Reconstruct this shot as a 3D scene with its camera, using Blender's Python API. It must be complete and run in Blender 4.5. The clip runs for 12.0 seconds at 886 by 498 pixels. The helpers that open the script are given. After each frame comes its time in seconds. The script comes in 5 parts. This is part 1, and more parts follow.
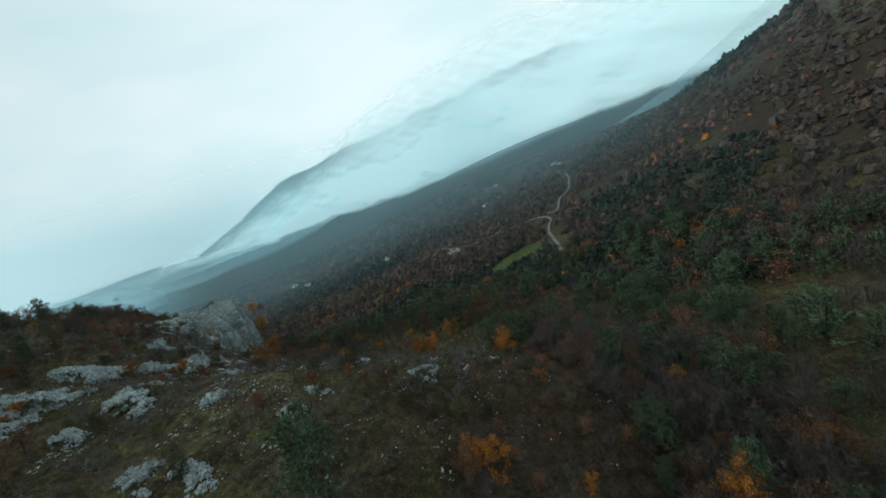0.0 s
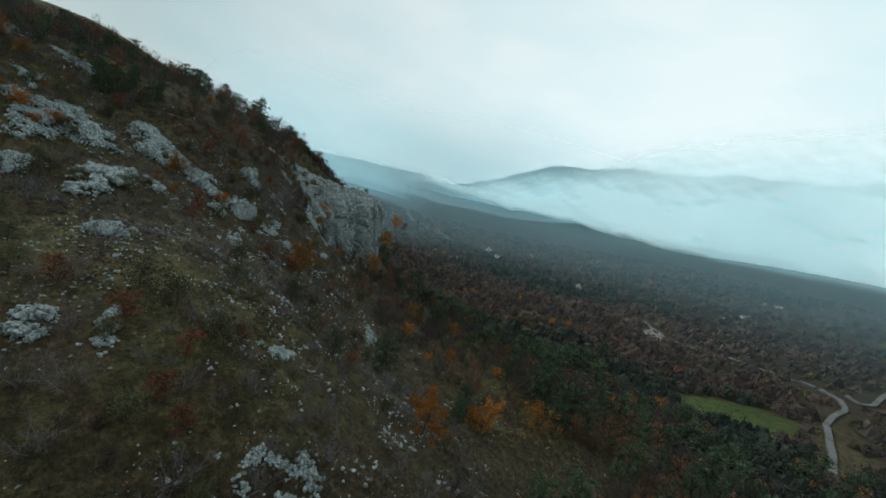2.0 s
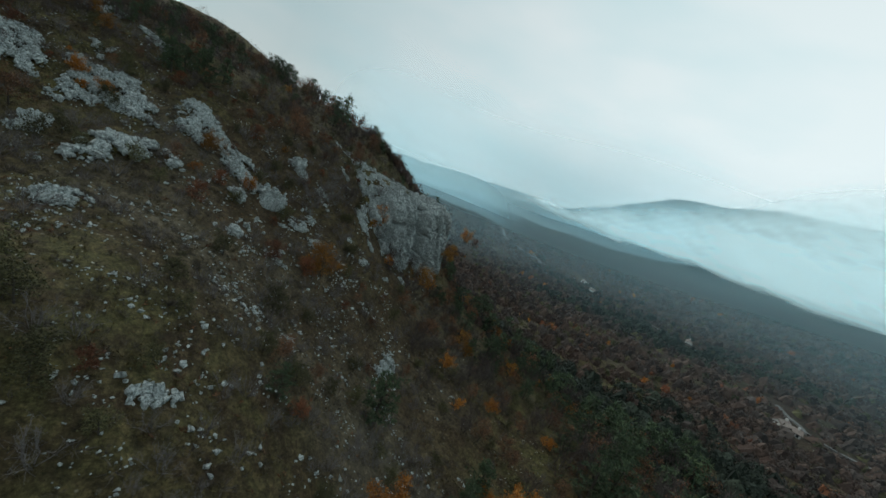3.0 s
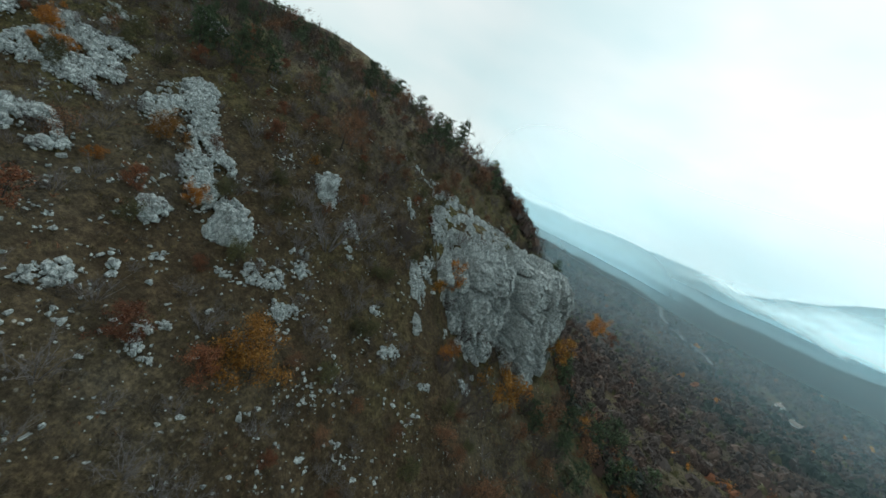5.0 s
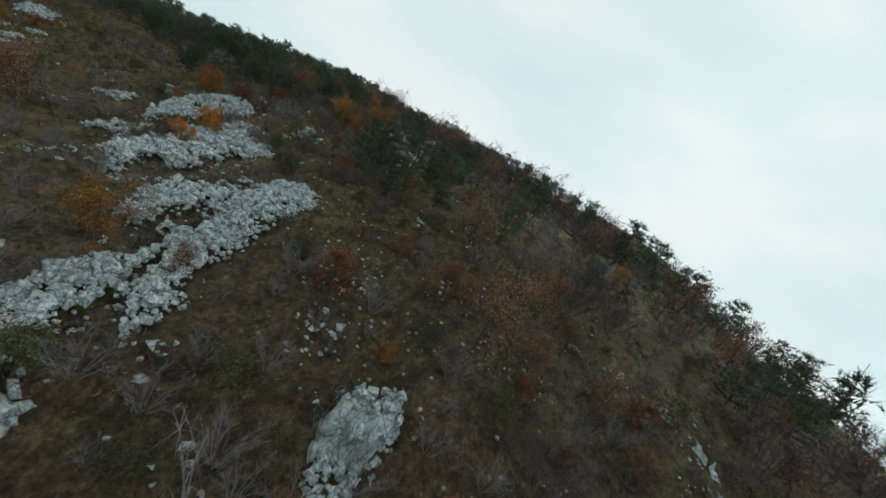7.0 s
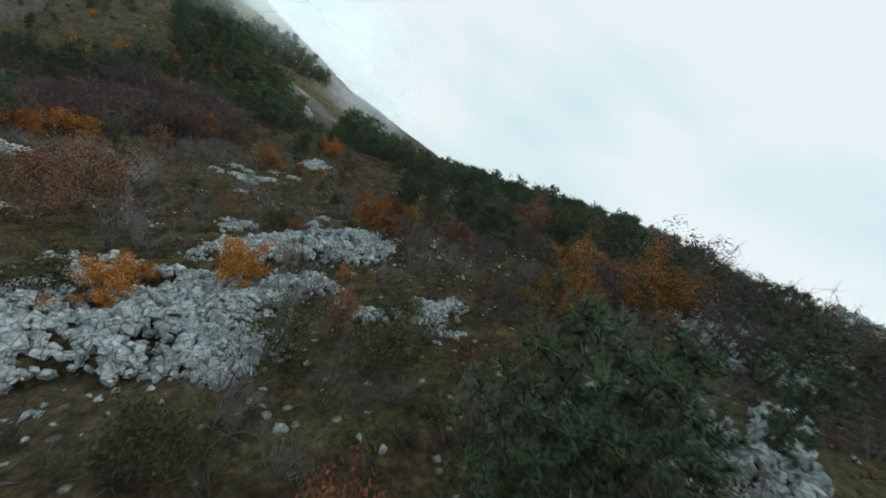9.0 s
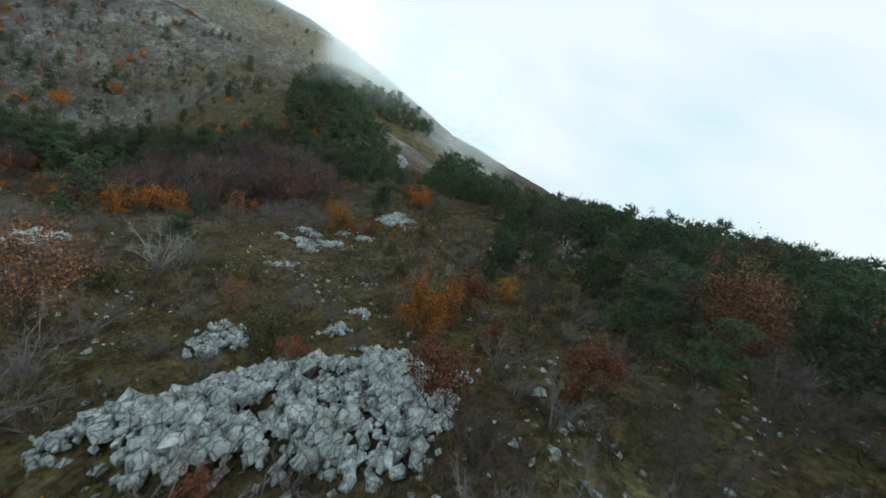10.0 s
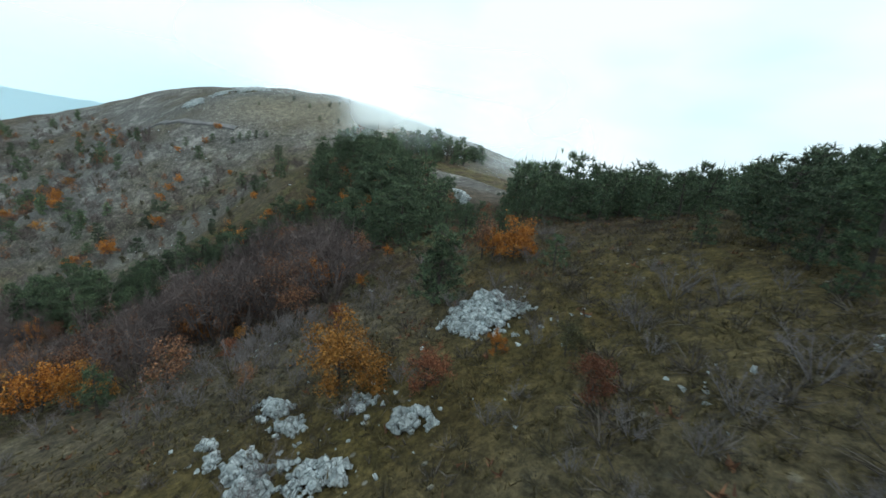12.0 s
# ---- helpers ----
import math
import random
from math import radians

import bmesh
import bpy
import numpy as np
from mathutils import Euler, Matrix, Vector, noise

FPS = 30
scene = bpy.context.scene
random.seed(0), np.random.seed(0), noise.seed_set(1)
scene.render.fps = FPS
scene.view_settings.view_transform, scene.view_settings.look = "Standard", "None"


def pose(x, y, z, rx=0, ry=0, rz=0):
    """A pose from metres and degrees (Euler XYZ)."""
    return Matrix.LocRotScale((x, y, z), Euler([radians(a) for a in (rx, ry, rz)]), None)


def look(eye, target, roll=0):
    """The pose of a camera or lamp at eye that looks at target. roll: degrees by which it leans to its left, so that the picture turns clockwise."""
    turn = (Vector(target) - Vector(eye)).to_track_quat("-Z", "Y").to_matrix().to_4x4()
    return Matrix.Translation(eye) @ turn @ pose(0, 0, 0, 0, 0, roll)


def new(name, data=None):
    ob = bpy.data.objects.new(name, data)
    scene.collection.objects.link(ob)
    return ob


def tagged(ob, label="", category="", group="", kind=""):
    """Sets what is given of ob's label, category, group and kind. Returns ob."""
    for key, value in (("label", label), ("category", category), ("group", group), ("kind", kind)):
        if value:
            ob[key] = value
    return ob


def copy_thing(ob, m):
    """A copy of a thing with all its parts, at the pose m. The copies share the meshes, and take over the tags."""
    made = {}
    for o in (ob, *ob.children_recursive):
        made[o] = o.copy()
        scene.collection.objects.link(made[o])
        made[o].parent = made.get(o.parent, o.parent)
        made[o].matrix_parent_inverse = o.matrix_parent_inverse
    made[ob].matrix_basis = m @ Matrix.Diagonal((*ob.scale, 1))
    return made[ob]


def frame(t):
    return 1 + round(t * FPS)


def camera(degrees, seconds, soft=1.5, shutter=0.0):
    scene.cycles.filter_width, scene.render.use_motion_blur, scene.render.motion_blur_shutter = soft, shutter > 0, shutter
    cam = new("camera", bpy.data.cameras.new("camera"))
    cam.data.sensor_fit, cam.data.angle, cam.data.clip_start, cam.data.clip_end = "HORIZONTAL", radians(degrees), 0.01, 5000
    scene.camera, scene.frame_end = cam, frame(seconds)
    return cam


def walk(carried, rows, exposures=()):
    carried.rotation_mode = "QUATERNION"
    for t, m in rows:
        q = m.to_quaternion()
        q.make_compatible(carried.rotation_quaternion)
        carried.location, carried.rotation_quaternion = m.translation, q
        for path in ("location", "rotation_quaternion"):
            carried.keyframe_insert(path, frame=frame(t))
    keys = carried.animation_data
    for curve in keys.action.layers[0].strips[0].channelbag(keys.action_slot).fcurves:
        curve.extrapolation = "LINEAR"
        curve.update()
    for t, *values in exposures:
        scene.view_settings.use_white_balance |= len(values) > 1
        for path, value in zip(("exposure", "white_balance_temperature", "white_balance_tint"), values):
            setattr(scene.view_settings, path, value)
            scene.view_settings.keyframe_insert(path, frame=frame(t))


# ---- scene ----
cam = camera(99.0, 12.0, soft=1.55, shutter=0.1)
PATH = [
    (0.0, (2.51, -1.04, 0.13), (1.375, 8.730, -1.700), -18.04),
    (0.5, (2.93, 8.17, -2.84), (0.745, 17.804, -4.381), -7.89),
    (1.0, (3.93, 16.28, -4.69), (0.511, 25.562, -6.133), 2.17),
    (1.5, (4.29, 23.65, -5.41), (-0.485, 32.304, -6.936), 10.05),
    (2.0, (4.21, 30.39, -5.52), (-1.877, 38.141, -7.218), 15.67),
    (2.5, (2.72, 36.67, -5.24), (-4.334, 43.495, -7.146), 19.39),
    (3.0, (0.77, 42.60, -5.07), (-7.036, 48.501, -7.135), 20.92),
    (3.2, (-0.15, 44.80, -5.03), (-8.195, 50.341, -7.149), 21.31),
    (4.8, (-16.70, 58.16, -4.88), (-25.908, 61.201, -7.317), 24.75),
    (5.0, (-19.16, 59.73, -5.08), (-28.596, 62.123, -7.366), 25.67),
    (5.5, (-25.78, 63.02, -5.98), (-35.568, 63.458, -7.969), 25.87),
    (6.0, (-32.96, 64.42, -6.04), (-42.654, 62.659, -7.774), 26.82),
    (6.5, (-39.94, 64.15, -5.63), (-49.022, 60.217, -7.076), 29.34),
    (6.7, (-42.45, 63.58, -5.29), (-51.184, 58.882, -6.606), 30.72),
    (8.3, (-57.42, 52.00, -3.20), (-61.515, 42.962, -4.482), 37.13),
    (8.5, (-58.40, 49.89, -2.87), (-61.703, 40.564, -4.338), 37.13),
    (9.0, (-59.90, 44.47, -2.19), (-61.249, 34.766, -4.204), 35.65),
    (9.5, (-60.30, 39.28, -1.89), (-59.928, 29.589, -4.332), 32.91),
    (10.0, (-59.78, 34.36, -1.98), (-58.114, 24.888, -4.697), 28.98),
    (10.5, (-58.50, 29.43, -2.52), (-56.059, 20.153, -5.341), 24.30),
    (11.0, (-56.97, 24.97, -3.25), (-53.921, 15.876, -6.092), 19.23),
    (11.5, (-54.90, 20.23, -4.30), (-51.499, 11.211, -6.966), 14.76),
    (12.0, (-52.75, 15.82, -5.52), (-48.891, 6.916, -7.947), 9.15),
]
EXPOSURES = [(0.0, -0.52, 6060, 2), (1.5, -0.50, 6160, 4), (3.0, -0.62, 6260, 6), (4.8, -0.08, 6380, 7), (5.5, 0.02, 6430, 8), (6.7, 0.0, 6480, 9), (8.5, 0.02, 6350, 10), (10.5, 0.24, 6160, 10), (12.0, 0.36, 6020, 9)]
SIZE = 1.8  # the plan below is drawn at 1 to 1.8
walk(cam, [(t, look(Vector(eye) * SIZE, Vector(target) * SIZE, roll)) for t, eye, target, roll in PATH], EXPOSURES)

# ---- overcast sky and a broad, weak sun behind the cloud ----
SUN_EL, SUN_AZ = 32.0, 100.0  # degrees; azimuth to the left of +y


def make_world():
    world = bpy.data.worlds.new("overcast_sky")
    scene.world = world
    world.use_nodes = True
    nt = world.node_tree
    nt.nodes.clear()
    nd, ln = nt.nodes.new, nt.links.new
    out, bg = nd("ShaderNodeOutputWorld"), nd("ShaderNodeBackground")
    sky = nd("ShaderNodeTexSky")
    sky.sky_type, sky.sun_disc = "NISHITA", False
    sky.sun_elevation, sky.sun_rotation = radians(SUN_EL), radians(-SUN_AZ)
    dim = nd("ShaderNodeMix")
    dim.data_type, dim.blend_type = "RGBA", "MULTIPLY"
    dim.inputs[0].default_value = 1.0
    dim.inputs[7].default_value = (0.09, 0.09, 0.09, 1)
    co = nd("ShaderNodeTexCoord")
    stretch = nd("ShaderNodeMapping")
    stretch.inputs["Scale"].default_value = (1.0, 1.0, 2.6)
    big, fine = nd("ShaderNodeTexNoise"), nd("ShaderNodeTexNoise")
    big.inputs["Scale"].default_value, big.inputs["Detail"].default_value, big.inputs["Roughness"].default_value = 1.5, 3.0, 0.5
    fine.inputs["Scale"].default_value, fine.inputs["Detail"].default_value = 4.0, 4.0
    blend = nd("ShaderNodeMath")
    blend.operation = "MULTIPLY_ADD"
    blend.inputs[1].default_value = 0.25
    ramp = nd("ShaderNodeValToRGB")
    r = ramp.color_ramp
    r.elements[0].position, r.elements[0].color = 0.47, (0.68, 0.85, 0.87, 1)
    r.elements[1].position, r.elements[1].color = 0.70, (0.86, 0.93, 0.93, 1)
    cover = nd("ShaderNodeMix")
    cover.data_type = "RGBA"
    cover.inputs[0].default_value = 0.94
    ln(co.outputs["Generated"], stretch.inputs["Vector"])
    ln(stretch.outputs["Vector"], big.inputs["Vector"])
    ln(stretch.outputs["Vector"], fine.inputs["Vector"])
    ln(fine.outputs["Fac"], blend.inputs[0])
    ln(big.outputs["Fac"], blend.inputs[2])
    ln(blend.outputs[0], ramp.inputs["Fac"])
    ln(sky.outputs["Color"], dim.inputs[6])
    ln(dim.outputs[2], cover.inputs[6])
    ln(ramp.outputs["Color"], cover.inputs[7])
    # the overcast is brighter towards the open valley than over the mountain
    split, side, glow = nd("ShaderNodeSeparateXYZ"), nd("ShaderNodeMapRange"), nd("ShaderNodeMix")
    side.inputs["From Min"].default_value, side.inputs["From Max"].default_value = 0.15, 1.0
    side.inputs["To Min"].default_value, side.inputs["To Max"].default_value = 0.96, 1.58
    glow.data_type, glow.blend_type = "RGBA", "MULTIPLY"
    glow.inputs[0].default_value = 1.0
    ln(co.outputs["Generated"], split.inputs[0])
    ln(split.outputs["Y"], side.inputs["Value"])
    ln(cover.outputs[2], glow.inputs[6])
    ln(side.outputs["Result"], glow.inputs[7])
    ln(glow.outputs[2], bg.inputs["Color"])
    bg.inputs["Strength"].default_value = 1.0
    ln(bg.outputs[0], out.inputs["Surface"])
    sun = bpy.data.lights.new("sun", "SUN")
    sun.energy, sun.angle, sun.color = 1.8, radians(25), (1.0, 0.97, 0.92)
    ob = new("sun", sun)
    el, az = radians(SUN_EL), radians(SUN_AZ)
    ob.matrix_world = look((-math.sin(az) * 300, math.cos(az) * 300, 300 * math.tan(el)), (0, 0, 0))


make_world()

# ---- materials ----
class Nodes:
    """A small helper to wire a procedural material."""

    def __init__(self, name, rough=0.9):
        self.mat = bpy.data.materials.new(name)
        self.mat.use_nodes = True
        self.nt = self.mat.node_tree
        self.bsdf = self.nt.nodes["Principled BSDF"]
        self.bsdf.inputs["Roughness"].default_value = rough
        self.bsdf.inputs["Specular IOR Level"].default_value = 0.2
        self.co = self.nt.nodes.new("ShaderNodeTexCoord").outputs["Object"]

    def add(self, kind):
        return self.nt.nodes.new(kind)

    def link(self, a, b):
        self.nt.links.new(a, b)

    def place(self):
        plan = self.add("ShaderNodeVectorMath")
        plan.operation = "SCALE"
        plan.inputs["Scale"].default_value = 1 / SIZE
        self.link(self.add("ShaderNodeNewGeometry").outputs["Position"], plan.inputs[0])
        return plan.outputs[0]

    def noise(self, scale, detail=4.0, rough=0.6, co=None):
        n = self.add("ShaderNodeTexNoise")
        n.inputs["Scale"].default_value, n.inputs["Detail"].default_value, n.inputs["Roughness"].default_value = scale, detail, rough
        self.link(co or self.co, n.inputs["Vector"])
        return n.outputs["Fac"]

    def voronoi(self, scale, feature="F1", co=None, out="Distance"):
        n = self.add("ShaderNodeTexVoronoi")
        n.feature = feature
        n.inputs["Scale"].default_value = scale
        self.link(co or self.co, n.inputs["Vector"])
        return n.outputs[out]

    def ramp(self, fac, *stops):
        n = self.add("ShaderNodeValToRGB")
        e = n.color_ramp.elements
        while len(e) < len(stops):
            e.new(0.5)
        for el, (pos, col) in zip(e, stops):
            el.position, el.color = pos, (*col, 1) if len(col) == 3 else col
        self.link(fac, n.inputs["Fac"])
        return n.outputs["Color"]

    def mix(self, fac, a, b, kind="MIX"):
        n = self.add("ShaderNodeMix")
        n.data_type, n.blend_type = "RGBA", kind
        for slot, value in ((0, fac), (6, a), (7, b)):
            if isinstance(value, (int, float)):
                n.inputs[slot].default_value = value
            elif isinstance(value, tuple):
                n.inputs[slot].default_value = (*value, 1)
            else:
                self.link(value, n.inputs[slot])
        return n.outputs[2]

    def bump(self, height, strength, distance):
        n = self.add("ShaderNodeBump")
        n.inputs["Strength"].default_value, n.inputs["Distance"].default_value = strength, distance * SIZE
        self.link(height, n.inputs["Height"])
        self.link(n.outputs["Normal"], self.bsdf.inputs["Normal"])

    def attribute(self, name):
        n = self.add("ShaderNodeAttribute")
        n.attribute_name = name
        return n.outputs["Fac"]

    def colour(self, value):
        self.link(value, self.bsdf.inputs["Base Color"])
        return self.mat


def leaf_material(name, dark, mid, light):
    """Leaves or needles: each leaf differs a little, each plant differs more."""
    m = Nodes(name, 0.75)
    leaf = m.add("ShaderNodeNewGeometry").outputs["Random Per Island"]
    plant = m.add("ShaderNodeObjectInfo").outputs["Random"]
    one = m.ramp(leaf, (0.0, dark), (0.55, mid), (1.0, light))
    two = m.mix(m.ramp(plant, (0.0, (0, 0, 0)), (1.0, (1, 1, 1))), (0.62, 0.58, 0.60), (1.25, 1.2, 1.15))
    return m.colour(m.mix(1.0, one, two, "MULTIPLY"))


def bark_material(name, a, b):
    m = Nodes(name, 0.9)
    n = m.noise(9.0, 5.0)
    m.bump(n, 0.6, 0.03)
    return m.colour(m.ramp(n, (0.3, a), (0.7, b)))


def rock_material():
    m = Nodes("limestone", 0.88)
    p = m.place()
    warp = m.add("ShaderNodeMix")
    warp.data_type = "VECTOR"
    warp.inputs[0].default_value = 0.2
    shaky = m.add("ShaderNodeTexNoise")
    shaky.inputs["Scale"].default_value = 1.3
    m.link(p, shaky.inputs["Vector"])
    m.link(p, warp.inputs[4])
    m.link(shaky.outputs["Color"], warp.inputs[5])
    tall = m.add("ShaderNodeMapping")
    tall.inputs["Rotation"].default_value, tall.inputs["Scale"].default_value = (0.3, 0.2, 0), (1, 1, 0.5)
    m.link(warp.outputs[1], tall.inputs["Vector"])
    q = tall.outputs["Vector"]
    stain, grain, fleck, grit = m.noise(0.5, 5, 0.65, p), m.noise(3.4, 8, 0.72, p), m.noise(12, 5, 0.7, p), m.noise(34, 3, 0.7, p)
    base = m.ramp(grain, (0.30, (0.14, 0.165, 0.165)), (0.45, (0.32, 0.362, 0.36)), (0.62, (0.56, 0.62, 0.615)))
    base = m.mix(m.ramp(stain, (0.52, (0, 0, 0)), (0.68, (0.7, 0.7, 0.7))), base, (0.24, 0.265, 0.255))
    base = m.mix(m.ramp(fleck, (0.57, (0, 0, 0)), (0.66, (0.85, 0.85, 0.85))), base, (0.11, 0.115, 0.10))
    base = m.mix(m.ramp(grit, (0.55, (0, 0, 0)), (0.7, (0.45, 0.45, 0.45))), base, (0.22, 0.23, 0.21))
    wide = m.ramp(m.voronoi(1.3, "DISTANCE_TO_EDGE", q), (0.0, (0.05, 0.05, 0.05)), (0.035, (1, 1, 1)))
    thin = m.ramp(m.voronoi(4.6, "DISTANCE_TO_EDGE", q), (0.0, (0.12, 0.12, 0.12)), (0.05, (1, 1, 1)))
    base = m.mix(0.5, m.mix(0.4, base, wide, "MULTIPLY"), thin, "MULTIPLY")
    m.bump(m.mix(0.4, m.mix(0.5, grain, fleck), m.mix(0.5, wide, thin)), 1.0, 0.22)
    return m.colour(base)


def ground_material():
    m = Nodes("hillside", 0.95)
    p = m.place()
    wide, mid, fine, tiny = m.noise(0.045, 4, 0.6, p), m.noise(0.32, 5, 0.65, p), m.noise(2.1, 6, 0.7, p), m.noise(11, 4, 0.7, p)
    grass = m.ramp(fine, (0.30, (0.030, 0.031, 0.013)), (0.52, (0.082, 0.078, 0.033)), (0.75, (0.16, 0.145, 0.07)))
    litter = m.ramp(fine, (0.30, (0.022, 0.014, 0.009)), (0.52, (0.056, 0.042, 0.025)), (0.75, (0.104, 0.080, 0.048)))
    base = m.mix(m.ramp(mid, (0.40, (0, 0, 0)), (0.60, (1, 1, 1))), grass, litter)
    base = m.mix(m.attribute("litter"), base, litter)
    meadow = m.ramp(fine, (0.30, (0.030, 0.027, 0.009)), (0.52, (0.078, 0.060, 0.018)), (0.75, (0.138, 0.108, 0.036)))
    base = m.mix(m.attribute("meadow"), base, meadow)
    wood = m.ramp(fine, (0.3, (0.012, 0.011, 0.008)), (0.55, (0.045, 0.030, 0.018)), (0.8, (0.10, 0.055, 0.028)))
    base = m.mix(m.attribute("wood"), base, wood)
    scree = m.ramp(fine, (0.30, (0.045, 0.048, 0.05)), (0.55, (0.105, 0.11, 0.113)), (0.75, (0.27, 0.28, 0.28)))
    scree = m.mix(m.ramp(m.noise(0.13, 6, 0.75, p), (0.52, (0, 0, 0)), (0.62, (0.6, 0.6, 0.6))), scree, (0.30, 0.31, 0.31))
    base = m.mix(m.attribute("scree"), base, scree)
    pasture = m.ramp(fine, (0.3, (0.08, 0.076, 0.058)), (0.7, (0.20, 0.19, 0.15)))
    base = m.mix(m.attribute("pasture"), base, pasture)
    field = m.ramp(fine, (0.3, (0.035, 0.055, 0.015)), (0.7, (0.075, 0.11, 0.03)))
    base = m.mix(m.attribute("field"), base, field)
    # valley scrub floor, its colour darkened so gaps between trees look shaded
    shaded_brush = m.ramp(mid, (0.35, (0.016, 0.015, 0.013)), (0.5, (0.034, 0.026, 0.021)), (0.62, (0.030, 0.032, 0.020)), (0.75, (0.07, 0.062, 0.048)))
    patch = m.ramp(m.noise(0.016, 4, 0.65, p), (0.34, (0.014, 0.018, 0.013)), (0.44, (0.050, 0.029, 0.021)), (0.52, (0.034, 0.023, 0.018)), (0.58, (0.050, 0.050, 0.030)), (0.66, (0.10, 0.085, 0.058)))
    shaded_brush = m.mix(0.62, shaded_brush, patch)
    base = m.mix(m.attribute("far"), base, shaded_brush)
    pebble = m.mix(1.0, m.ramp(m.voronoi(1.6, "F1", p), (0.10, (1, 1, 1)), (0.17, (0, 0, 0))), m.ramp(wide, (0.50, (0, 0, 0)), (0.60, (1, 1, 1))), "MULTIPLY")
    base = m.mix(pebble, base, (0.30, 0.31, 0.30))
    speck = m.ramp(m.noise(5.5, 5, 0.8, p), (0.36, (0.32, 0.32, 0.32)), (0.64, (1.7, 1.64, 1.52)))
    blotch = m.ramp(m.noise(0.75, 4, 0.7, p), (0.36, (0.6, 0.6, 0.58)), (0.64, (1.35, 1.33, 1.28)))
    base = m.mix(0.85, m.mix(0.8, base, speck, "MULTIPLY"), blotch, "MULTIPLY")
    m.bump(m.mix(0.5, fine, tiny), 0.9, 0.25)
    return m.colour(base)


def mist_material(name, alpha, scale, low, high, tone=(0.57, 0.65, 0.66)):
    """Thin cloud and painted distance haze: droplets in the given tone that let part of what is behind show through."""
    m = Nodes(name, 1.0)
    nt = m.nt
    nt.nodes.remove(m.bsdf)
    out = nt.nodes["Material Output"]
    p = m.place()
    squash = m.add("ShaderNodeMapping")
    squash.inputs["Scale"].default_value = (1, 1, 2.2)
    m.link(p, squash.inputs["Vector"])
    n = m.ramp(m.noise(scale, 2.5, 0.5, squash.outputs["Vector"]), (low, (0, 0, 0)), (high, (1, 1, 1)))
    edge = m.attribute("thickness")
    fac = m.mix(1.0, n, edge, "MULTIPLY")
    fac = m.mix(1.0, fac, (alpha, alpha, alpha), "MULTIPLY")
    clear, white, glow, both, mixer = m.add("ShaderNodeBsdfTransparent"), m.add("ShaderNodeBsdfDiffuse"), m.add("ShaderNodeBsdfTranslucent"), m.add("ShaderNodeAddShader"), m.add("ShaderNodeMixShader")
    white.inputs["Color"].default_value = glow.inputs["Color"].default_value = (*tone, 1)
    m.link(white.outputs[0], both.inputs[0])
    m.link(glow.outputs[0], both.inputs[1])
    m.link(fac, mixer.inputs[0])
    m.link(clear.outputs[0], mixer.inputs[1])
    m.link(both.outputs[0], mixer.inputs[2])
    m.link(mixer.outputs[0], out.inputs["Surface"])
    return m.mat


def plain(name, a, b, scale=3.0, rough=0.85):
    m = Nodes(name, rough)
    n = m.noise(scale, 5)
    m.bump(n, 0.3, 0.05)
    return m.colour(m.ramp(n, (0.3, a), (0.7, b)))


GROUND, ROCK = ground_material(), rock_material()
BARK, PALE_BARK, TWIG = bark_material("bark", (0.03, 0.026, 0.022), (0.085, 0.075, 0.065)), bark_material("pale_bark", (0.16, 0.16, 0.16), (0.34, 0.34, 0.33)), bark_material("twigs", (0.075, 0.068, 0.066), (0.20, 0.185, 0.18))
DARK_TWIG = bark_material("dark_twigs", (0.042, 0.034, 0.032), (0.115, 0.095, 0.088))
FAR_PINE = leaf_material("valley_pine_needles", (0.014, 0.024, 0.018), (0.032, 0.050, 0.036), (0.060, 0.084, 0.056))
NEEDLE = leaf_material("pine_needles", (0.027, 0.046, 0.029), (0.059, 0.096, 0.054), (0.116, 0.162, 0.084))
ORANGE = leaf_material("orange_leaves", (0.15, 0.053, 0.010), (0.34, 0.135, 0.020), (0.48, 0.23, 0.045))
YELLOW = leaf_material("yellow_leaves", (0.120, 0.058, 0.012), (0.252, 0.120, 0.022), (0.396, 0.216, 0.048))
RUSSET = leaf_material("russet_leaves", (0.069, 0.037, 0.023), (0.147, 0.077, 0.043), (0.250, 0.138, 0.074))
RED = leaf_material("red_leaves", (0.075, 0.030, 0.017), (0.15, 0.060, 0.031), (0.23, 0.105, 0.052))
OLIVE = leaf_material("olive_leaves", (0.031, 0.035, 0.017), (0.072, 0.075, 0.034), (0.130, 0.130, 0.060))
FAR_BROWN = leaf_material("valley_scrub_leaves", (0.036, 0.026, 0.022), (0.078, 0.054, 0.043), (0.128, 0.094, 0.075))
FAR_GREY = leaf_material("valley_bare_thickets", (0.032, 0.028, 0.025), (0.066, 0.056, 0.050), (0.115, 0.10, 0.088))
HEATH = leaf_material("heath_tufts", (0.041, 0.038, 0.032), (0.095, 0.084, 0.068), (0.182, 0.169, 0.142))
DARK_HEATH = leaf_material("dark_heath", (0.018, 0.018, 0.013), (0.040, 0.038, 0.026), (0.078, 0.070, 0.046))
BLADE = leaf_material("dry_grass", (0.036, 0.033, 0.014), (0.090, 0.077, 0.031), (0.185, 0.158, 0.072))


